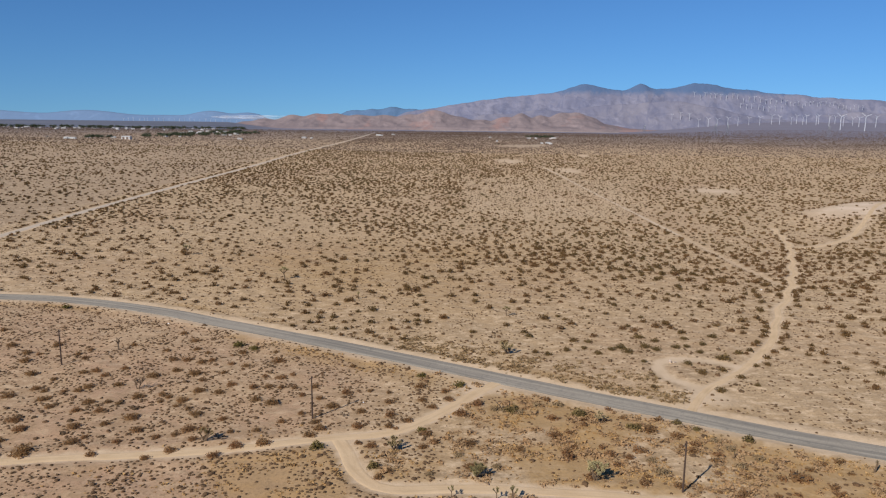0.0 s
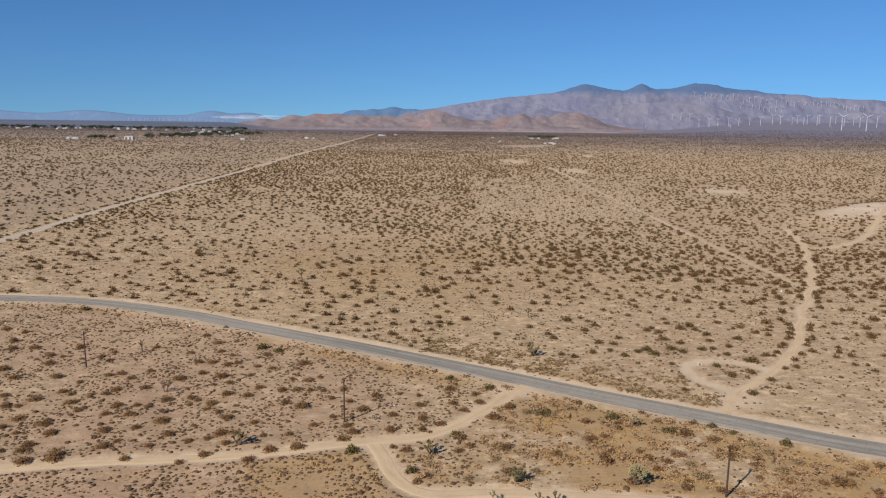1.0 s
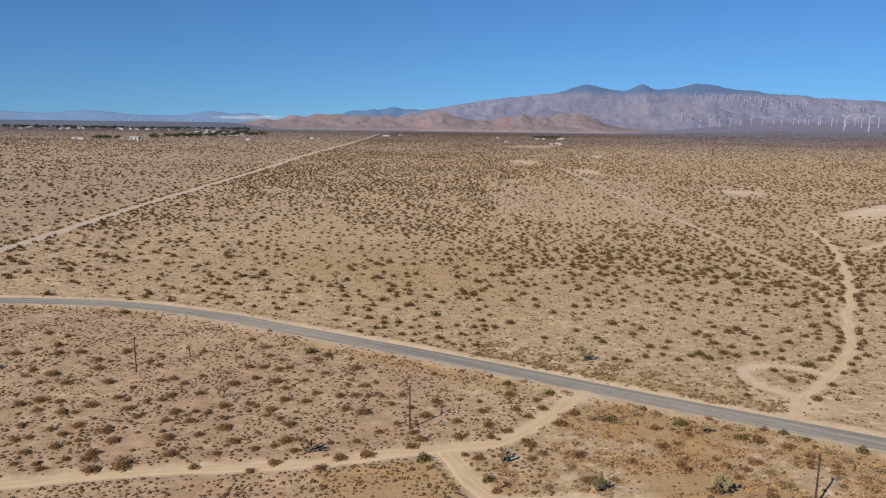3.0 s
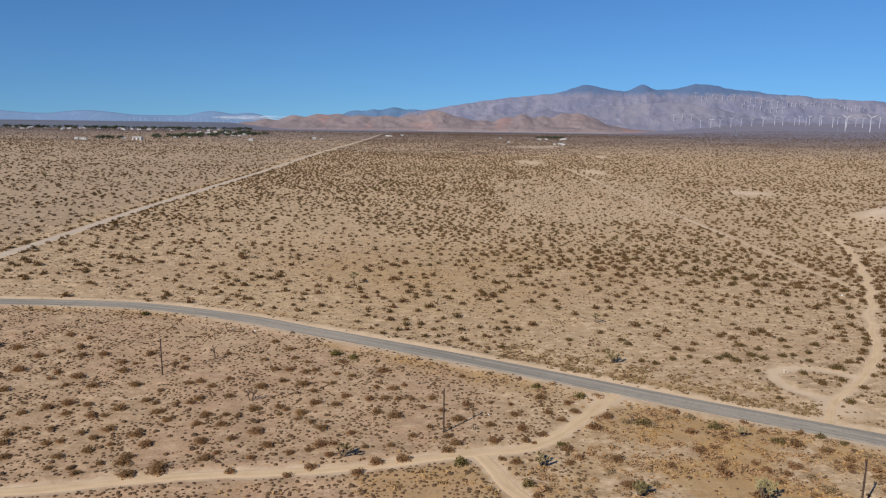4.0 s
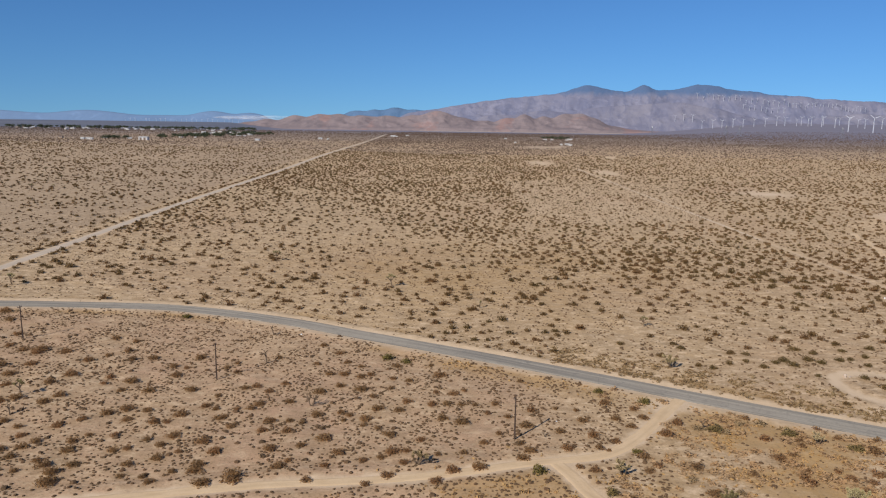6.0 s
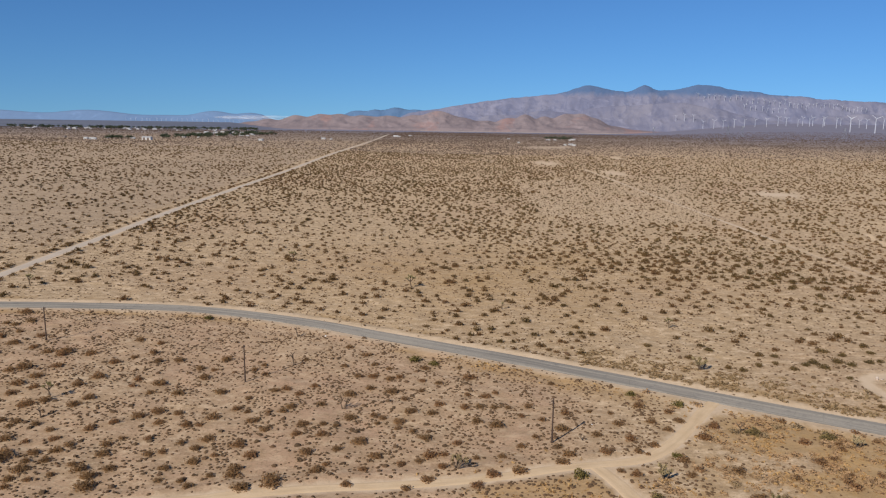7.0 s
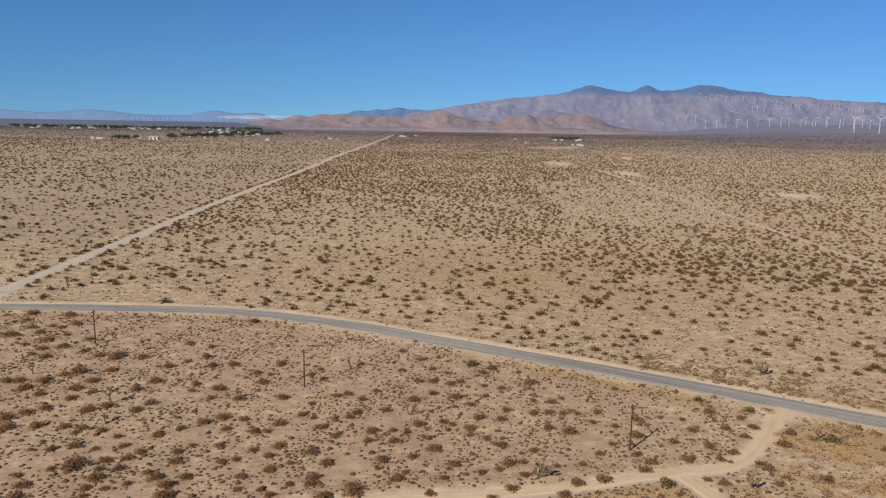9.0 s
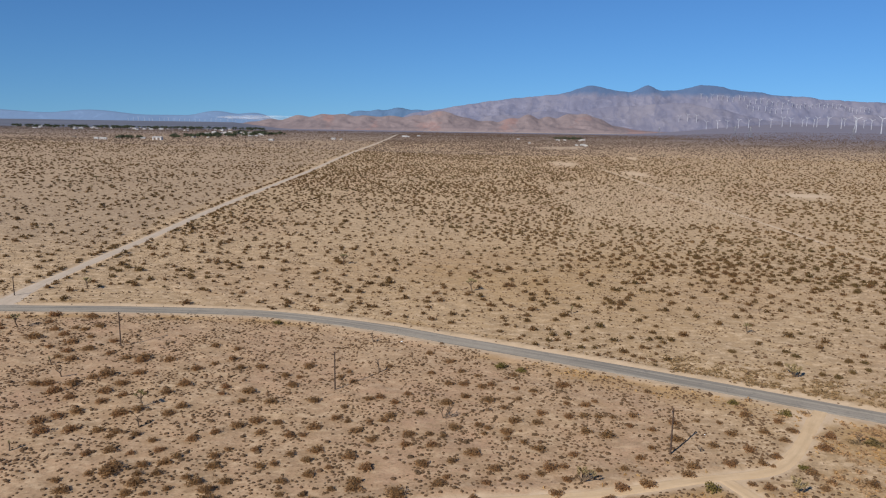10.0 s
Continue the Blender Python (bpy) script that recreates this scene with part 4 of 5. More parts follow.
BROWN_SHRUBS = SHRUBS_A + SHRUBS_B + SHRUBS_C + SHRUBS_D + SHRUBS_E + SHRUBS_F + SHRUBS_G + SHRUBS_H + SHRUBS_I + SHRUBS_J
GREEN_SHRUBS = [(-60.4, 163.1, 1.55), (-56.0, 161.1, 1.20), (-30.0, 111.7, 1.35), (-15.5, 146.4, 1.15), (-7.3, 141.4, 1.30), (-13.3, 119.6, 0.91), (-117.7, 189.4, 1.21)]
OLIVE_SHRUBS = [(-19.7, 105.7, 1.13), (15.3, 129.1, 1.53), (24.4, 123.7, 1.5), (32.4, 126.1, 1.06), (35.2, 123.5, 0.86), (43.1, 120, 1.33), (2.9, 129.9, 1.62)]
GREY_SHRUBS = [(12, 133.4, 1.27), (37.3, 119.6, 1.03), (25.5, 107.5, 1.35), (24.8, 111.5, 1.13), (-0.3, 107.7, 0.98), (-6.5, 111.1, 0.92), (-10.7, 104.2, 0.8), (-0.3, 130.2, 1.24), (4.3, 128.8, 1.14), (39.1, 116.6, 1.19), (42.6, 113.8, 1.19), (38.7, 110.6, 1.06), (7.8, 132.4, 1.17)]
VERGE_SHRUBS = [(-37.7, 172.5, 0.66), (-34.6, 171.6, 0.57), (-33, 169.8, 0.52), (-31.2, 169.1, 0.47), (-25.8, 167.3, 0.57), (-51.8, 179.2, 0.85), (-47.9, 176.6, 0.66), (-44.7, 175.2, 0.66), (-26, 179.4, 0.94), (-21.4, 164.7, 0.76)]
BROWN_SHRUBS = [(x, y, r * (1.22 if y < 150 - 0.45 * x else 1.05)) for x, y, r in BROWN_SHRUBS + VERGE_SHRUBS]
BROWN_SHRUBS.sort(key=lambda p: p[1] - 25 * p[2])
OWN_SHRUBS = 285                                        # the nearest and largest are things of their own


def surveyed(x, y):
    """Where the shrubs are placed one by one: 1; where they are strewn: 0."""
    north = north_of_road(x, y)
    south = step(4, -2, north) * step(-180, -175, x) * (1 - 0.75 * step(2, 12, x))
    return np.maximum(south, step(-4, 2, north) * step(-23, -15, x) * step(58, 47, north) * step(78, 72, x))


def build_scrub():
    taken = np.array([(x, y) for x, y, _ in BROWN_SHRUBS + GREEN_SHRUBS + OLIVE_SHRUBS + GREY_SHRUBS])

    def clear(p):
        d = np.hypot(p[:, None, 0] - taken[None, :, 0], p[:, None, 1] - taken[None, :, 1]).min(1)
        return p[d > 2.2]

    r = np.random.RandomState(5)
    near = clear(spread(-330, 170, 78, 300, bush_density, 0.11, 31))
    rest = near
    spare = np.array(BROWN_SHRUBS[OWN_SHRUBS:])
    full = [bush_template(95, i, leaf=0.21, heart=14) for i in range(6)]
    mid = [bush_template(34, 20 + i, leaf=0.38, heart=6) for i in range(6)]
    far = [bush_template(14, 40 + i, leaf=0.58, heart=3) for i in range(6)]
    farther = [bush_template(5, 60 + i, leaf=0.92, heart=2) for i in range(6)]
    size = lambda n, a=0.75, b=1.4: np.clip(r.normal((a + b) / 2, (b - a) / 1.9, n), 0.4, 2.1)
    near_size = np.where(north_of_road(rest[:, 0], rest[:, 1]) > 0, size(len(rest), 0.62, 1.15), size(len(rest), 0.7, 1.3))
    rest, near_size = np.concatenate([rest, spare[:, :2]]), np.concatenate([near_size, spare[:, 2]])
    beyond = north_of_road(rest[:, 0], rest[:, 1]) > 0
    scatter_mesh("creosote_scrub", rest[beyond], near_size[beyond], full, PLAINSCRUB, "scattered olive brown creosote bushes on pale sand", "desert scrub", 1, (0.95, 1.45))
    scatter_mesh("red_brown_scrub", rest[~beyond], near_size[~beyond], full, NEARSCRUB, "scattered red brown low bushes on reddish sand", "desert scrub", 11)
    p = spread(-560, 460, 300, 640, bush_density, 0.11, 32)
    scatter_mesh("middle_scrub", p, size(len(p), 0.55, 1.05), mid, SCRUB, "evenly spaced dark creosote bushes on the plain", "desert scrub", 2, (0.9, 1.4))
    p = spread(-20, 130, 370, 620, lambda x, y: 0.16 * field(x, y) * np.clip(0.8 + 0.4 * wave(x, y, 25, 24), 0.2, 1.2), 0.18, 40)
    scatter_mesh("field_scrub", p, r.uniform(0.25, 0.5, len(p)), far, SCRUB, "small low scrub growing back on an old bare field", "desert scrub", 13)
    p = spread(-820, 700, 640, 950, bush_density, 0.11, 33)
    scatter_mesh("far_scrub", p, size(len(p), 0.6, 1.05), far, SCRUB, "dense dark specks of creosote on the plain", "desert scrub", 3)
    p = spread(-1800, 1500, 950, 2500, bush_density, 0.1, 34)
    scatter_mesh("distant_scrub", p, size(len(p), 0.7, 1.2), farther, HAZESCRUB, "distant brown scrub covering the plain", "desert scrub", 4, (0.5, 0.85))
    # small dry tufts
    def tuft_density(x, y):
        north = north_of_road(x, y)
        d = np.where(north > 0, 0.38, np.where(x > -10, 0.28, 1.1)) * np.clip(0.8 + 0.7 * wave(x, y, 15, 25), 0.08, 1.9) * step(0.2, 0.9, road_gap(x, y))
        d = d * (1 + 0.15 * step(1, 4, south_of_track(x, y)))
        return np.where(distance_to(ROAD, x, y, 14) < 5.5, d * 0.3, d) * (1 - 0.7 * np.clip(patch_fall(x, y), 0, 1))
    p = spread(-420, 230, 78, 460, lambda x, y: 0.9 * tuft_density(x, y) * (1 - 0.85 * step(240, 390, y)), 2.4, 35)
    scatter_mesh("dry_tufts", p, 0.19 + 0.24 * r.uniform(0, 1, len(p)) ** 1.3 + 0.3 * (r.uniform(0, 1, len(p)) > 0.955), [tuft_template(80 + i) for i in range(6)], TUFT, "small brown tufts of dry bunch plants", "dry tufts", 5, (0.5, 0.85))
    # straw and grey scrub in the corner by the tracks
    def corner(x, y):
        return np.maximum.reduce([step(-14, 2, x) * step(0, -5, north_of_road(x, y) + 4), 0.7 * step(1, 5, south_of_track(x, y)) * step(-75, -35, x), 0.6 * step(-60, -40, x) * step(-16, -8, north_of_road(x, y)) * (north_of_road(x, y) < -5), np.exp(-(((x + 24) / 15) ** 2 + ((y - 106) / 8) ** 2))]) * step(0.2, 1.0, road_gap(x, y))
    p = spread(-80, 110, 78, 190, lambda x, y: corner(x, y) * 0.85 * np.clip(0.5 + 1.3 * wave(x, y, 9, 26), 0, 1.5), 2.2, 36)
    scatter_mesh("straw_grass", p, r.uniform(0.2, 0.5, len(p)), [bush_template(9, 90 + i, leaf=0.55, upright=0.6, heart=2) for i in range(5)], STRAW, "golden dry grass between the shrubs", "dry grass", 6, (0.6, 1.0))
    p = spread(-20, 110, 78, 150, lambda x, y: corner(x, y) * 0.3 * np.clip(0.6 + wave(x, y, 15, 27), 0, 1.3), 0.5, 37)
    scatter_mesh("grey_scrub", p, r.uniform(0.5, 1.45, len(p)), [bush_template(40, 95 + i, leaf=0.3, flat=0.5, heart=5) for i in range(5)], GREYBUSH, "grey dead looking low scrub", "desert scrub", 7, (0.4, 0.65))
    # low verge plants along the road edges
    def verge_density(x, y):
        d = distance_to(ROAD, x, y, 14)
        return np.exp(-((d - 7.5) / 1.6) ** 2) * 0.5 * np.clip(0.4 + wave(x, y, 22, 28), 0, 1.2) * step(0.3, 1, road_gap(x, y))
    p = spread(-330, 130, 78, 240, verge_density, 0.6, 38)
    scatter_mesh("verge_grass", p, r.uniform(0.2, 0.55, len(p)), [bush_template(9, 90 + i, leaf=0.55, upright=0.4, heart=2) for i in range(5)], BANKLEAF, "yellowed grass tufts along the road edge", "dry grass", 8, (0.6, 1.0))
    # low golden scrub between the road and the plain
    def bank_density(x, y):
        north = north_of_road(x, y)
        return step(4.5, 6.5, north) * step(24, 12, north) * step(-30, -18, x) * step(42, 36, x) * np.clip(0.5 + 0.8 * wave(x, y, 11, 29), 0, 1.2) * step(0.3, 1, road_gap(x, y)) * 1.3
    p = spread(-60, 80, 110, 190, bank_density, 1.6, 39)
    scatter_mesh("golden_scrub", p, r.uniform(0.35, 0.9, len(p)), [bush_template(22, 110 + i, leaf=0.36, flat=0.5, heart=4) for i in range(5)], BANKLEAF, "low golden scrub on the road bank", "dry grass", 10, (0.5, 0.9))
    # shrubs that line the banks of the gravel road
    bank = []
    for i in range(len(SIDE_ROAD) - 1):
        a, b = SIDE_ROAD[i], SIDE_ROAD[i + 1]
        if not 215 < a[1] < 620:
            continue
        for q in np.arange(0, 1, 0.4):
            x, y = a + (b - a) * q
            if r.uniform() < 0.75:
                bank.append((x - 4.1 + r.normal(0, 0.7), y + r.normal(0, 1.2)))
            if r.uniform() < 0.55:
                bank.append((x + 4.4 + r.normal(0, 0.8), y + r.normal(0, 1.0)))
    bank = np.array(bank)
    # bushes that crowd the edges of the winding track
    edge = []
    for i in range(len(TRACK_C) - 1):
        a, b = TRACK_C[i], TRACK_C[i + 1]
        out = np.array([b[1] - a[1], a[0] - b[0]]) / np.linalg.norm(b - a)
        for side in (-1, 1):
            if a[1] > 164 and r.uniform() < 0.42:
                edge.append(a + out * side * r.uniform(1.9, 3.2))
    edge = np.array(edge)
    scatter_mesh("track_scrub", edge, r.uniform(0.6, 1.2, len(edge)), full, PLAINSCRUB, "olive brown bushes crowding the edges of a track", "desert scrub", 12)
    scatter_mesh("bank_scrub", bank, r.uniform(0.4, 1.15, len(bank)), full, PLAINSCRUB, "line of dark scrub along the gravel road bank", "desert scrub", 9)
    lay_litter(np.concatenate([np.column_stack([rest, near_size]), np.array(BROWN_SHRUBS + GREEN_SHRUBS + OLIVE_SHRUBS + GREY_SHRUBS)]))


def lay_litter(plants):
    """Dead leaves and trapped dust under and round every shrub: a patch on the ground of the shrub's own size."""
    me = bpy.data.objects["ground"].data
    co = np.empty(len(me.vertices) * 3)
    me.vertices.foreach_get("co", co)
    co = co.reshape(-1, 3)
    value = np.zeros(len(co))
    rows = np.unique(co[:, 1])
    cols = np.unique(co[:, 0])
    n = len(cols)
    for x, y, size in plants:
        reach = size * 1.7 + 0.6
        c0, c1 = np.searchsorted(cols, (x - reach, x + reach))
        r0, r1 = np.searchsorted(rows, (y - reach, y + reach))
        if c1 - c0 < 2 or r1 - r0 < 2:
            continue
        index = (np.arange(r0, r1)[:, None] * n + np.arange(c0, c1)[None]).ravel()
        d = np.hypot(co[index, 0] - x, co[index, 1] - y) / (size * 1.45 + 0.25)
        value[index] = np.maximum(value[index], np.exp(-d ** 2.2))
    a = me.attributes.new("litter", "FLOAT", "POINT")
    a.data.foreach_set("value", value.astype(np.float32))


def shrub_mesh(seed, material, n):
    """One shrub: an Empty with a mesh of leaves and one of bare stems."""
    t = bush_template(n, seed, leaf=2.5 / math.sqrt(n), heart=n // 5)
    root = new("creosote_bush")
    mesh_object("foliage", t.reshape(-1, 3).tolist(), [(i, i + 1, i + 2) for i in range(0, n * 3, 3)], material, root)
    r = random.Random(seed)
    bm = bmesh.new()
    for i in range(12):
        a, e = r.uniform(0, 6.283), r.uniform(0.35, 1.2)
        tip = Vector((math.cos(a) * math.cos(e), math.sin(a) * math.cos(e), math.sin(e) * 0.75)) * r.uniform(0.7, 1.05)
        tube(bm, [(0, 0, -0.05), tip * 0.5 + Vector((0, 0, 0.06)), tip], [0.025, 0.016, 0.006], 3)
    part("woody_base", bm, TWIG, root)
    return root


def build_shrubs():
    kinds = {"brown": [shrub_mesh(200 + i, CREOSOTE, 460) for i in range(6)], "dusky": [shrub_mesh(215 + i, OLIVECREO, 440) for i in range(4)], "green": [shrub_mesh(230 + i, GREENBUSH, 420) for i in range(3)], "olive": [shrub_mesh(240 + i, OLIVEBUSH, 360) for i in range(3)], "grey": [shrub_mesh(250 + i, GREYSHRUB, 320) for i in range(3)]}
    r = random.Random(11)
    used = set()

    def place(kind, x, y, size, label, squat=1.0):
        ob = r.choice(kinds[kind])
        z = float(ground_height(np.array([x]), np.array([y]))[0])
        m = pose(x, y, z - 0.02, 0, 0, r.uniform(0, 360))
        if ob in used:
            ob = copy_thing(ob, m)
        else:
            used.add(ob)
            ob.matrix_basis = m
        ob.scale = (size * r.uniform(0.95, 1.15), size * r.uniform(0.85, 1.1), size ** 0.7 * squat * r.uniform(0.8, 1.1))
        tagged(ob, label, "bush", "desert bushes")

    for x, y, size in BROWN_SHRUBS[:OWN_SHRUBS]:
        if float(north_of_road(np.array([x]), np.array([y]))[0]) > 0:
            place("dusky", x, y, size, "broad olive brown creosote bush on pale sand" if size > 1.1 else "olive brown creosote bush on pale sand", 1.1)
        else:
            place("brown", x, y, size, "broad red brown creosote bush on a litter mound" if size > 1.35 else "red brown creosote bush on sand" if size > 0.95 else "small low red brown creosote bush on sand")
    for x, y, size in GREEN_SHRUBS:
        place("green", x, y, size, "rounded green bush beside the track or road", 1.15)
    for x, y, size in OLIVE_SHRUBS:
        place("olive", x, y, size, "spreading olive green bush among dry grass")
    for x, y, size in GREY_SHRUBS:
        place("grey", x, y, size, "low grey twiggy bush among golden grass", 0.75)
    for ob in (o for group in kinds.values() for o in group if o not in used):
        for o in (*ob.children, ob):
            bpy.data.objects.remove(o)


build_scrub()
build_shrubs()


# ---------------------------------------------------------------- joshua trees
def joshua_tree(seed, height, forks, blades, material, dead=False, stems=1, shag=0.0):
    """A yucca tree: a bark trunk that forks, with spiky rosettes at the ends."""
    r = random.Random(seed)
    root = new("joshua_tree")
    wood, spikes = bmesh.new(), bmesh.new()
    tips = []

    def limb(a, way, length, radius, left):
        p = [Vector(a)]
        for i in range(3):
            way = (way + Vector((r.uniform(-0.25, 0.25), r.uniform(-0.25, 0.25), 0.12))).normalized()
            p.append(p[-1] + way * length / 3)
        tube(wood, p, [radius, radius * 0.92, radius * 0.85, radius * 0.75], 6)
        if left == 0:
            tips.append((p[-1], way))
            return
        n = r.choice((2, 2, 3))
        spin = r.uniform(0, 6.28)
        for i in range(n):
            b = spin + i * 6.283 / n + r.uniform(-0.4, 0.4)
            out = (way * 0.55 + Vector((math.cos(b), math.sin(b), 0.25)) * 0.75).normalized()
            limb(p[-1] - way * 0.02, out, length * r.uniform(0.55, 0.8), radius * 0.78, left - 1)

    stout = 0.065 * height ** 0.6 + 0.04
    if stems == 1:
        limb((0, 0, -0.1), Vector((r.uniform(-0.1, 0.1), r.uniform(-0.1, 0.1), 1)).normalized(), height * (0.45 if forks else 0.8), stout, forks)
    for i in range(stems if stems > 1 else 0):
        b = i * 6.283 / stems + r.uniform(-0.3, 0.3)
        lean = r.uniform(0.25, 0.75)
        limb((math.cos(b) * 0.18, math.sin(b) * 0.18, -0.1), Vector((math.cos(b) * lean, math.sin(b) * lean, 1)).normalized(), height * r.uniform(0.3, 0.48) * (1 if forks else 1.9), stout * 0.75, forks)
    size = 0.16 * height ** 0.5 + 0.12
    for p, way in tips:
        for i in range(0 if dead else blades):
            d = Vector((r.gauss(0, 1), r.gauss(0, 1), r.gauss(0.25, 1))).normalized()
            d = (d + way * 0.5).normalized()
            s = d.orthogonal().normalized() * 0.045
            start = p - way * r.uniform(0, max(shag, size * 1.1))
            v = [spikes.verts.new(q) for q in (start + s, start - s, start + d * size * r.uniform(0.75, 1.2))]
            spikes.faces.new(v)
    part("trunk", wood, BARK, root)
    if not dead:
        part("crown", spikes, material, root)
    else:
        spikes.free()
    return root


# x, y, height, kind
JOSHUAS = [(14.7, 104.4, 3.5, "lush"), (-17, 112.2, 3.1, "dry"), (-3.4, 103.9, 2.8, "clump"), (2.9, 162.5, 4.0, "dry"), (18.8, 125.7, 2.7, "dry"), (-114.7, 265.8, 4.5, "tall"), (-67.7, 230.9, 4.6, "tall"), (-7, 97.7, 1.8, "tall"), (-0.5, 97.5, 1.9, "tall"), (2, 97.7, 2.3, "tall"), (59.2, 110.4, 2.5, "single"), (-180.8, 213.1, 4.2, "tall"), (-177.7, 174.7, 3.9, "tall"), (-156, 152.2, 2.2, "single"), (-150.1, 145.7, 2.6, "bare"), (-127.7, 133.6, 3.4, "tall"), (-124.3, 125, 2.5, "bare"), (-140.4, 114, 2.1, "single"), (-86.7, 157.4, 3.4, "bare"), (-71.5, 135.2, 3.0, "wide"), (-39.6, 208.6, 2.8, "single"), (-28.0, 124.8, 1.3, "wide"), (-49.2, 112.6, 3.3, "dry"), (-90.9, 177.7, 2.8, "bare"), (3.8, 193.9, 3.0, "tall"), (0.8, 130.6, 2.3, "bare"), (38.4, 113.5, 1.5, "single"), (-283.4, 476.7, 4.1, "tall"), (-302.5, 419, 4.5, "tall"), (-314.3, 472.1, 4.3, "tall"), (-255, 441.4, 3.9, "tall"), (-355.3, 522.8, 4.2, "tall"), (-296.1, 431.4, 3.0, "tall")]


def build_joshuas():
    kinds = {"lush": joshua_tree(3, 4.4, 2, 120, YUCCA, stems=6), "tall": joshua_tree(8, 4.4, 2, 90, YUCCA), "dry": joshua_tree(15, 3.2, 1, 110, YUCCADRY, stems=5, shag=0.42), "clump": joshua_tree(41, 2.6, 1, 90, YUCCA, stems=7), "wide": joshua_tree(47, 3.0, 2, 0, BARK, True, 3), "single": joshua_tree(22, 2.2, 0, 130, YUCCA), "bare": joshua_tree(31, 2.8, 2, 0, BARK, True)}
    told = {"lush": "green joshua tree with many spiky rosettes on sand", "tall": "slender joshua tree with a few spiky crowns", "dry": "pale half-dry joshua tree with many forked limbs", "single": "young single-stemmed joshua tree with one rosette", "bare": "dead bare joshua tree with forked dark limbs", "clump": "low many-stemmed yucca clump beside the track", "wide": "wide spreading dead joshua tree with dark bare limbs"}
    size = {"lush": 4.4, "tall": 4.4, "dry": 3.2, "single": 2.2, "bare": 2.8, "clump": 2.6, "wide": 3.0}
    used = set()
    r = random.Random(4)
    for x, y, h, kind in JOSHUAS:
        z = float(ground_height(np.array([x]), np.array([y]))[0])
        m = pose(x, y, z, 0, 0, r.uniform(0, 360))
        ob = kinds[kind]
        if kind in used:
            ob = copy_thing(ob, m)
        else:
            used.add(kind)
            ob.matrix_basis = m
        k = h / size[kind]
        ob.scale = (k, k, k)
        tagged(ob, told[kind], "joshua tree", "joshua trees")


build_joshuas()


# ---------------------------------------------------------------- power poles
def utility_pole(height):
    root = new("utility_pole")
    bm = bmesh.new()
    tube(bm, [(0, 0, -0.3), (0, 0, height * 0.5), (0.01, 0, height)], [0.16, 0.135, 0.11], 10)
    part("pole", bm, POLEWOOD, root)
    bm = bmesh.new()
    box(bm, -0.6, 0.6, 0.1, 0.2, height - 0.55, height - 0.42)
    bmesh.ops.bevel(bm, geom=bm.edges[:], offset=0.012, segments=1, affect="EDGES")
    part("crossarm", bm, POLEWOOD, root)
    for sx in (-1, 1):
        bm = bmesh.new()
        tube(bm, [(sx * 0.4, 0.15, height - 0.55), (0.0, 0.15, height - 0.95)], [0.02, 0.02], 5)
        part("brace", bm, STEEL, root)
    for x in (-0.52, 0.3, 0.52):
        bm = bmesh.new()
        tube(bm, [(x, 0.15, height - 0.42), (x, 0.15, height - 0.3), (x, 0.15, height - 0.27), (x, 0.15, height - 0.2), (x, 0.15, height - 0.16)], [0.02, 0.02, 0.06, 0.055, 0.03], 8)
        part("insulator", bm, PORCELAIN, root)
    return root


def build_poles():
    first = None
    for x, y, scale in ((27.1, 101.4, 0.99), (-33.4, 123.2, 1.0), (-94.2, 147.0, 0.98), (-147.6, 165.8, 1.0), (-195.7, 201.5, 0.68)):
        m = pose(x, y, float(ground_height(np.array([x]), np.array([y]))[0]), 0, 0, 68.0)
        if first is None:
            first = utility_pole(8.1)
            first.matrix_basis, ob = m, first
        else:
            ob = copy_thing(first, m)
        ob.scale = (1, 1, scale)
        tagged(ob, "short weathered wooden utility pole by the gravel road" if scale < 0.8 else "tall dark wooden utility pole with a crossarm", "utility pole", "power line")


build_poles()


# ---------------------------------------------------------------- houses of the settlement
def on_ground(x, y):
    return float(ground_height(np.array([float(x)]), np.array([float(y)]))[0])


def gable_house(width, depth, height, rise, wall, roof):
    """A small house: walls, a gable roof with eaves, a door and windows set in the front."""
    root = new("house")
    w, d = width / 2, depth / 2
    bm = bmesh.new()
    box(bm, -w, w, -d, d, -0.3, height)
    part("wall", bm, wall, root)
    bm = bmesh.new()
    e, t = 0.5, 0.2
    prof = [(-d - e, height - 0.1), (0, height + rise), (d + e, height - 0.1), (d + e, height - 0.1 + t), (0, height + rise + t), (-d - e, height - 0.1 + t)]
    a = [bm.verts.new((-w - e, y, z)) for y, z in prof]
    b = [bm.verts.new((w + e, y, z)) for y, z in prof]
    n = len(prof)
    for i in range(n):
        bm.faces.new((a[i], a[(i + 1) % n], b[(i + 1) % n], b[i]))
    bm.faces.new((a[0], a[5], a[4], a[1])), bm.faces.new((a[1], a[4], a[3], a[2]))
    bm.faces.new((b[0], b[1], b[4], b[5])), bm.faces.new((b[1], b[2], b[3], b[4]))
    bmesh.ops.recalc_face_normals(bm, faces=bm.faces[:])
    part("roof", bm, roof, root)
    bm = bmesh.new()
    box(bm, -0.5, 0.5, -d - 0.06, -d + 0.02, 0, 2.05)
    part("door", bm, ROOFDARK, root)
    for x in (-0.62 * w, 0.58 * w):
        bm = bmesh.new()
        box(bm, x - 0.8, x + 0.8, -d - 0.04, -d + 0.02, 1.0, 2.1)
        part("window", bm, DARKPANE, root)
    return root


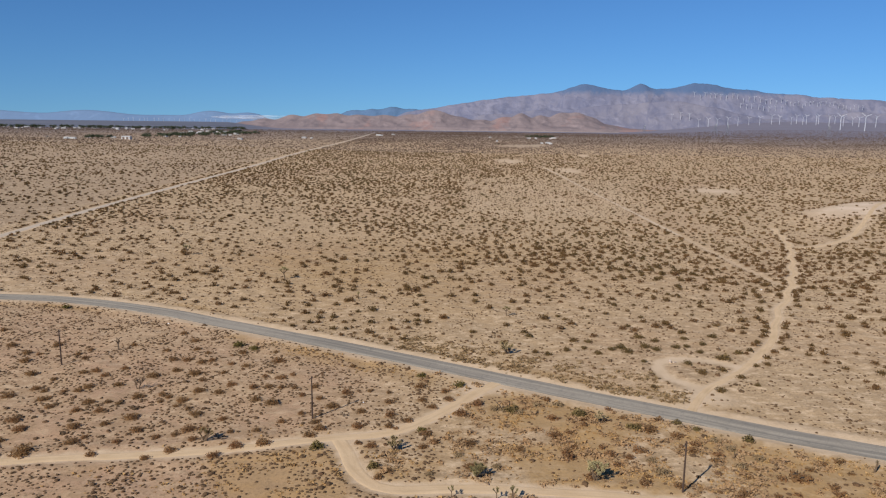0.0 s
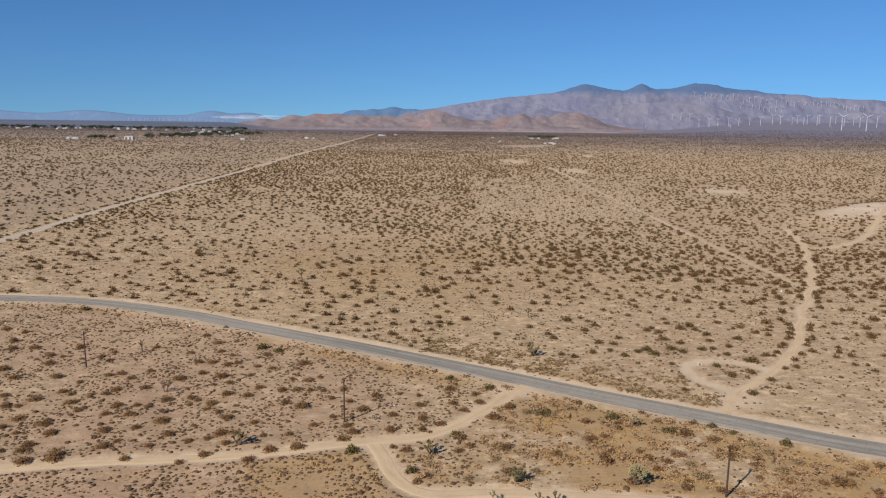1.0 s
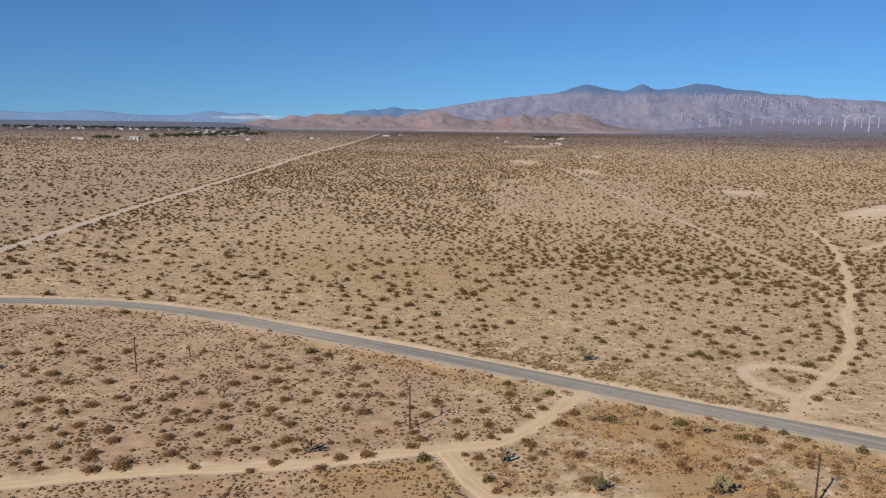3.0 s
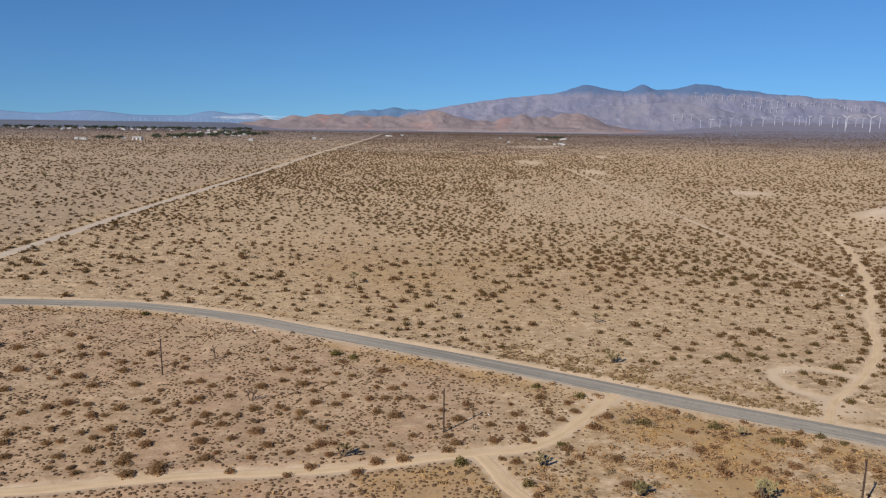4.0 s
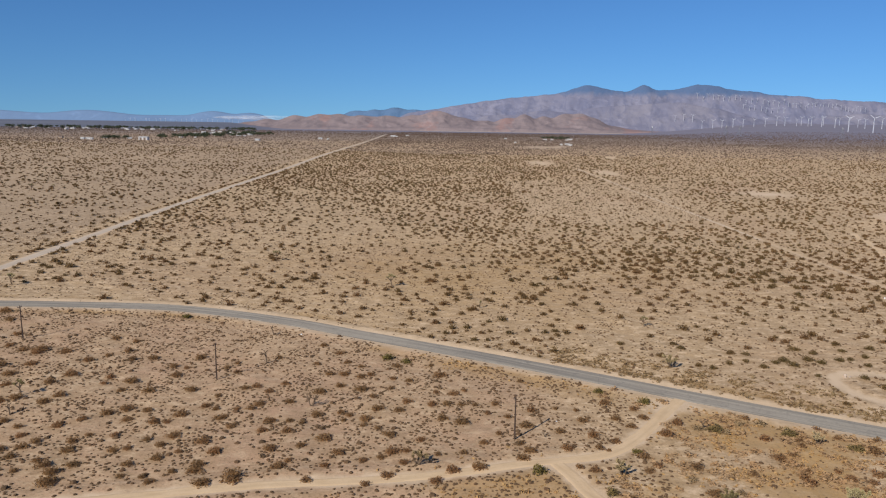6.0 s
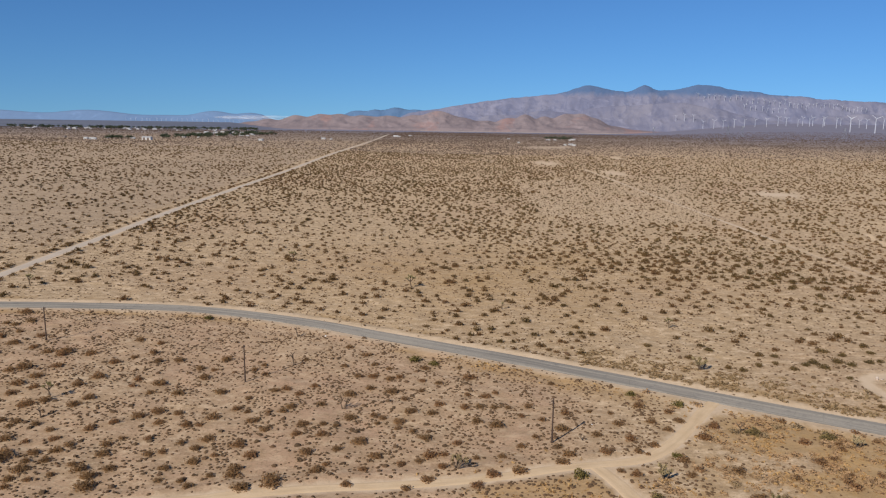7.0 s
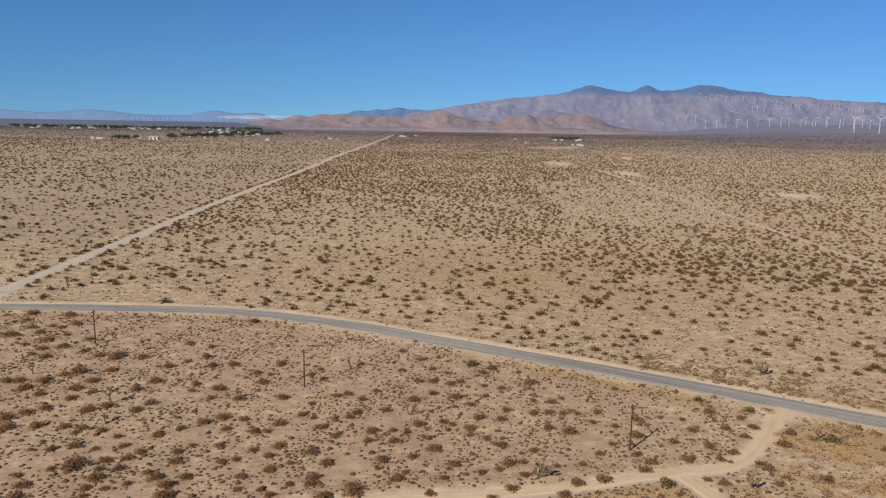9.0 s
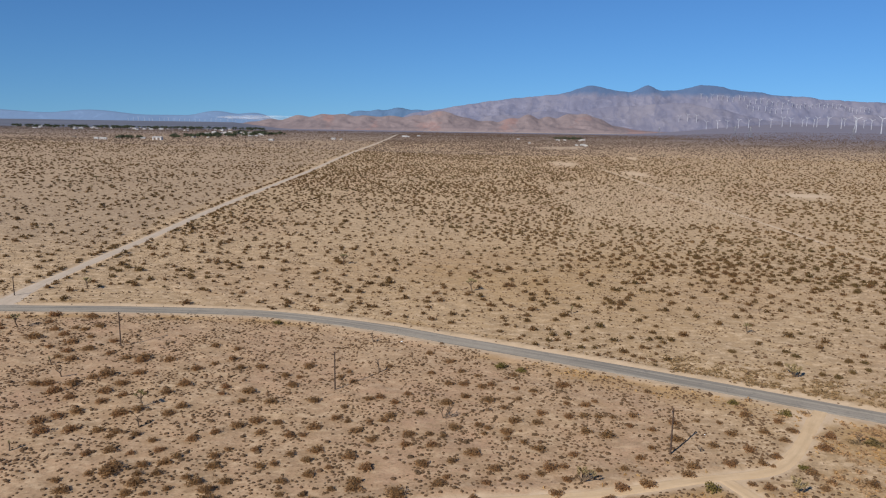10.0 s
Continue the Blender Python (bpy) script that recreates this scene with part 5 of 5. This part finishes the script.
def barn(width, depth, height):
    root = new("warehouse")
    w, d = width / 2, depth / 2
    bm = bmesh.new()
    box(bm, -w, w, -d, d, -0.3, height)
    part("wall", bm, WALLWHITE, root)
    bm = bmesh.new()
    v = [bm.verts.new(p) for p in ((-w - 0.3, -d - 0.3, height), (w + 0.3, -d - 0.3, height), (w + 0.3, 0, height + 1.4), (-w - 0.3, 0, height + 1.4), (w + 0.3, d + 0.3, height), (-w - 0.3, d + 0.3, height))]
    bm.faces.new((v[0], v[1], v[2], v[3])), bm.faces.new((v[3], v[2], v[4], v[5])), bm.faces.new((v[1], v[4], v[2])), bm.faces.new((v[0], v[3], v[5])), bm.faces.new((v[0], v[5], v[4], v[1]))
    part("roof", bm, ROOFPALE, root)
    for x in (-0.5 * w, 0.4 * w):
        bm = bmesh.new()
        box(bm, x - 1.8, x + 1.8, -d - 0.08, -d + 0.02, 0, 4.0)
        part("door", bm, ROOFDARK, root)
    return root


def town_tree(seed):
    """A broad dark tree: a trunk with limbs under a crown of many leaf clumps."""
    root = new("tree")
    r = random.Random(seed)
    bm = bmesh.new()
    tube(bm, [(0, 0, -0.3), (0.1, 0, 1.2), (0, 0.1, 2.6)], [0.32, 0.25, 0.18], 6)
    for i in range(5):
        a = i * 1.257 + r.uniform(-0.3, 0.3)
        tube(bm, [(0, 0.05, 2.0), (math.cos(a) * 1.1, math.sin(a) * 1.1, 3.4), (math.cos(a) * 1.9, math.sin(a) * 1.9, 4.6)], [0.14, 0.09, 0.04], 4)
    part("trunk", bm, BARK, root)
    t = bush_template(150, seed, flat=0.95, leaf=0.2, heart=20) * np.array([2.7, 2.7, 2.9])
    t[:, :, 2] += 2.4
    mesh_object("crown", t.reshape(-1, 3).tolist(), [(i, i + 1, i + 2) for i in range(0, 450, 3)], TREELEAF, root)
    return root


HOUSES = [(93, 1247), (103, 1250), (106, 1231), (84, 1463), (98, 1468), (116, 1500), (134, 1480), (126, 1466), (8, 1491), (19, 1309), (-222, 1522), (-215, 1510), (-197, 1565), (-319, 1339), (-334, 1345), (-421, 1248), (-677, 1158), (-668, 1162), (-686, 1246), (-640, 1240), (-587, 1330), (-561, 1330), (-552, 1345), (-700, 1200), (-760, 1240), (-505, 1440), (-488, 1450)]


def build_town():
    r = random.Random(17)
    styles = [(10, 7, 2.8, 1.3, WALLWHITE, ROOFPALE, "white house with a pale sheet roof in the desert settlement"), (9, 6.5, 2.7, 1.3, WALLTAN, ROOFDARK, "tan house with a brown roof in the desert settlement"), (14, 6, 2.8, 1.2, WALLWHITE, ROOFPALE, "long white trailer house with a pale roof in the settlement")]
    made = [None] * 3
    spots = [(x, y, r.uniform(0.45, 0.75)) for x, y in HOUSES]
    for i in range(86):                                 # the wide rows of the town, further back
        y = r.uniform(1750, 2450) if i < 62 else r.uniform(1420, 1700)
        spots.append((y * r.uniform(-0.68, -0.36) if i < 62 else y * r.uniform(-0.42, -0.33), y, r.uniform(0.45, 0.8)))
    for i, (x, y, k) in enumerate(spots):
        j = r.choice((0, 0, 1, 2))
        m = pose(x, y, on_ground(x, y), 0, 0, r.choice((0, 90, 8, -12)))
        if made[j] is None:
            ob = made[j] = gable_house(*styles[j][:6])
            ob.matrix_basis = m
        else:
            ob = copy_thing(made[j], m)
        ob.scale = (k, k, k)
        tagged(ob, styles[j][6], "house", "settlement houses")
    b = barn(14, 9, 4.2)
    b.matrix_basis = pose(-591, 1188, on_ground(-591, 1188), 0, 0, 4)
    tagged(b, "large white metal warehouse at the edge of the settlement", "warehouse")
    b = barn(22, 9, 3.0)
    b.matrix_basis = pose(-560, 1545, on_ground(-560, 1545), 0, 0, -4)
    tagged(b, "long low white metal building among dark trees", "warehouse")
    kinds = [town_tree(50 + i) for i in range(3)]
    used = set()
    spots = []

    def grove(n, x, y, wide, deep, low, high):
        for _ in range(n):
            spots.append((x + r.gauss(0, wide), y + r.gauss(0, deep), r.uniform(low, high)))

    for n, x, y, wide, deep in ((16, -652, 1215, 9, 14), (30, -590, 1330, 28, 30), (22, -560, 1395, 26, 30), (26, -545, 1520, 30, 40), (24, -500, 1500, 16, 25), (12, 106, 1490, 13, 9)):
        grove(n, x, y, wide, deep, 0.8, 1.35)
    for i in range(175):
        y = r.uniform(1800, 2500)
        spots.append((y * r.uniform(-0.68, -0.33), y, r.uniform(1.0, 1.7)))
    for x, y, k in spots:
        m = pose(x, y, on_ground(x, y), 0, 0, r.uniform(0, 360))
        ob = r.choice(kinds)
        if ob in used:
            ob = copy_thing(ob, m)
        else:
            used.add(ob)
            ob.matrix_basis = m
        ob.scale = (k * 1.7, k * 1.7, k)
        tagged(ob, "dark green shade tree between the settlement houses", "tree", "settlement trees")


build_town()


# ---------------------------------------------------------------- wind turbines
def wind_turbine():
    """A wind turbine of hub height 1: tower, nacelle, hub, three blades at rest."""
    root = new("wind_turbine")
    bm = bmesh.new()
    tube(bm, [(0, 0, -0.05), (0, 0, 0.5), (0, 0, 1.0)], [0.032, 0.026, 0.02], 10)
    part("tower", bm, WHITESTEEL, root)
    bm = bmesh.new()
    box(bm, -0.026, 0.026, -0.05, 0.1, 0.985, 1.04)
    bmesh.ops.bevel(bm, geom=bm.edges[:], offset=0.01, segments=2, affect="EDGES")
    part("nacelle", bm, WHITESTEEL, root)
    bm = bmesh.new()
    tube(bm, [(0, -0.05, 1.012), (0, -0.075, 1.012), (0, -0.095, 1.012)], [0.026, 0.022, 0.006], 8)
    part("hub", bm, WHITESTEEL, root)
    for i in range(3):
        bm = bmesh.new()
        a = i * 2 * math.pi / 3 + 0.4
        out, side = Vector((math.cos(a), 0, math.sin(a))), Vector((-math.sin(a), 0, math.cos(a)))
        c = Vector((0, -0.07, 1.012))
        loops = []
        for q, chord, thick in ((0.015, 0.02, 0.018), (0.09, 0.04, 0.014), (0.24, 0.028, 0.009), (0.4, 0.016, 0.005)):
            p = c + out * q
            loops.append([bm.verts.new(p + side * sx * chord / 2 + Vector((0, sy * thick / 2, 0))) for sx, sy in ((-1, 0), (0, -1), (1, 0), (0, 1))])
        for l0, l1 in zip(loops, loops[1:]):
            for j in range(4):
                bm.faces.new((l0[j], l0[(j + 1) % 4], l1[(j + 1) % 4], l1[j]))
        bm.faces.new(loops[0][::-1]), bm.faces.new(loops[-1])
        part("blade", bm, WHITESTEEL, root)
    return root


PLAIN_TURBINES = [(1131, 4593, 42), (1183, 4597, 47), (1235, 4589, 49), (1198, 4259, 49), (1107, 3767, 47), (1097, 3593, 42), (1103, 3457, 45), (1142, 3439, 41), (1199, 3465, 39), (1196, 3322, 41), (1289, 3435, 47), (1305, 3385, 42), (1338, 3341, 36), (1442, 3542, 44), (1392, 3352, 39), (1455, 3466, 46), (1420, 3284, 46), (1552, 3565, 47), (1395, 3108, 47), (1675, 3671, 40), (1195, 2578, 56), (1482, 3174, 45), (1576, 3292, 38), (1487, 3054, 43), (1230, 2486, 58), (1547, 3043, 49)]


def build_turbines():
    first = None
    r = random.Random(23)
    trees = [BVHTree.FromPolygons([v.co for v in o.data.vertices], [tuple(p.vertices) for p in o.data.polygons]) for o in (mountain, foothills)]

    def top_of(x, y):
        """The height of the ground or of the slope over it."""
        hits = [t.ray_cast(Vector((x, y, 900)), Vector((0, 0, -1)))[0] for t in trees]
        return max([on_ground(x, y)] + [h.z for h in hits if h])

    spots = [(x, y, top_of(x, y), h, 0) for x, y, h in PLAIN_TURBINES]
    # rows along the slopes of the range: first, step, count, height
    for x, dx, y, n, h in ((1276, 34, 4834, 17, 34), (1553, 36, 4788, 8, 34), (1840, 24.5, 4815, 20, 30)):
        for i in range(n):
            px, py, _ = VALLEY @ Vector((x + i * dx + r.uniform(-5, 5), y + r.uniform(-9, 9), 200))
            spots.append((px, py, top_of(px, py), h, 1))
    # a far row before the hazy ranges
    for i in range(24):
        px, py, _ = VALLEY @ Vector((-2380 + i * 34 + r.uniform(-9, 9), 4670 + r.uniform(-12, 12), 40))
        spots.append((px, py, on_ground(px, py), r.uniform(16, 24), 2))
    for x, y, z, h, far in spots:
        m = pose(x, y, z, 0, 0, r.uniform(-25, 25))
        if first is None:
            first = ob = wind_turbine()
            ob.matrix_basis = m
        else:
            ob = copy_thing(first, m)
        ob.scale = (h * (1.05 if far else 0.74), h * (1.05 if far else 0.74), h * 0.8)
        tagged(ob, ("white wind turbine standing on the plain below the mountains", "small white wind turbine high on the mountain slope", "tiny white wind turbine on the far plain before hazy hills")[far], "wind turbine", "wind farm")


build_turbines()


# ---------------------------------------------------------------- transmission towers on the plain
def lattice_tower(height):
    """A steel lattice tower: four legs, bracing, three pairs of arms."""
    root = new("transmission_tower")
    half = lambda z: 4.2 * (1 - z / height) ** 1.3 + 0.7
    levels = [height * q for q in (0, 0.25, 0.45, 0.62, 0.76, 0.88, 1.0)]
    for sx, sy in ((-1, -1), (1, -1), (1, 1), (-1, 1)):
        bm = bmesh.new()
        tube(bm, [(sx * half(z), sy * half(z), z - 0.3) for z in levels], [0.22] * len(levels), 4)
        part("leg", bm, STEEL, root)
    bm = bmesh.new()
    for a, b in zip(levels, levels[1:]):
        for p, q in (((-1, -1), (1, -1)), ((1, -1), (1, 1)), ((1, 1), (-1, 1)), ((-1, 1), (-1, -1))):
            tube(bm, [(p[0] * half(a), p[1] * half(a), a), (q[0] * half(b), q[1] * half(b), b)], [0.12, 0.12], 3)
            tube(bm, [(q[0] * half(a), q[1] * half(a), a), (p[0] * half(b), p[1] * half(b), b)], [0.12, 0.12], 3)
    part("bracing", bm, STEEL, root)
    for z in (0.76, 0.86, 0.96):
        bm = bmesh.new()
        tube(bm, [(-6, 0, height * z), (0, 0, height * z + 0.6), (6, 0, height * z)], [0.12, 0.3, 0.12], 4)
        part("arm", bm, STEEL, root)
    return root


tower = None
for tx, ty in ((651, 2147), (612, 1919), (813, 1810), (561, 2662)):
    m = pose(tx, ty, on_ground(tx, ty), 0, 0, 20)
    if tower is None:
        tower = ob = lattice_tower(26)
        ob.matrix_basis = m
    else:
        ob = copy_thing(tower, m)
    tagged(ob, "thin grey steel lattice transmission tower on the plain", "transmission tower", "transmission line")


# ---------------------------------------------------------------- small things on the sand
def boulder(name, x, y, size, seed, material, label, category):
    r = random.Random(seed)
    bm = bmesh.new()
    bmesh.ops.create_icosphere(bm, subdivisions=2, radius=1.0)
    for v in bm.verts:
        n = noise.noise(v.co * 1.7 + Vector((seed, 0, 0)))
        v.co = Vector((v.co.x * size[0], v.co.y * size[1], max(-0.3, v.co.z) * size[2])) * (1 + 0.35 * n)
    me = bpy.data.meshes.new(name)
    bm.to_mesh(me)
    bm.free()
    me.materials.append(material)
    ob = new(name, me)
    ob.matrix_basis = pose(x, y, on_ground(x, y) + 0.1, 0, 0, r.uniform(0, 360))
    return tagged(ob, label, category)


boulder("boulder", 39.5, 159.7, (0.4, 0.3, 0.6), 3, ROCK, "pale boulder standing inside the sandy loop", "rock")
boulder("boulder", 40.4, 159.4, (0.45, 0.3, 0.2), 5, ROCK, "flat pale rock beside a boulder", "rock")
boulder("plastic_bag", 85.8, 232.1, (0.26, 0.2, 0.26), 7, WHITEPAPER, "crumpled white plastic sheet caught between bushes", "litter")
boulder("plastic_bag", -84.1, 178.7, (0.24, 0.18, 0.18), 9, WHITEPAPER, "small white plastic bag near the road", "litter")
boulder("plastic_bag", -25.4, 131.3, (0.16, 0.13, 0.1), 11, WHITEPAPER, "small scrap of white plastic on the sand", "litter")
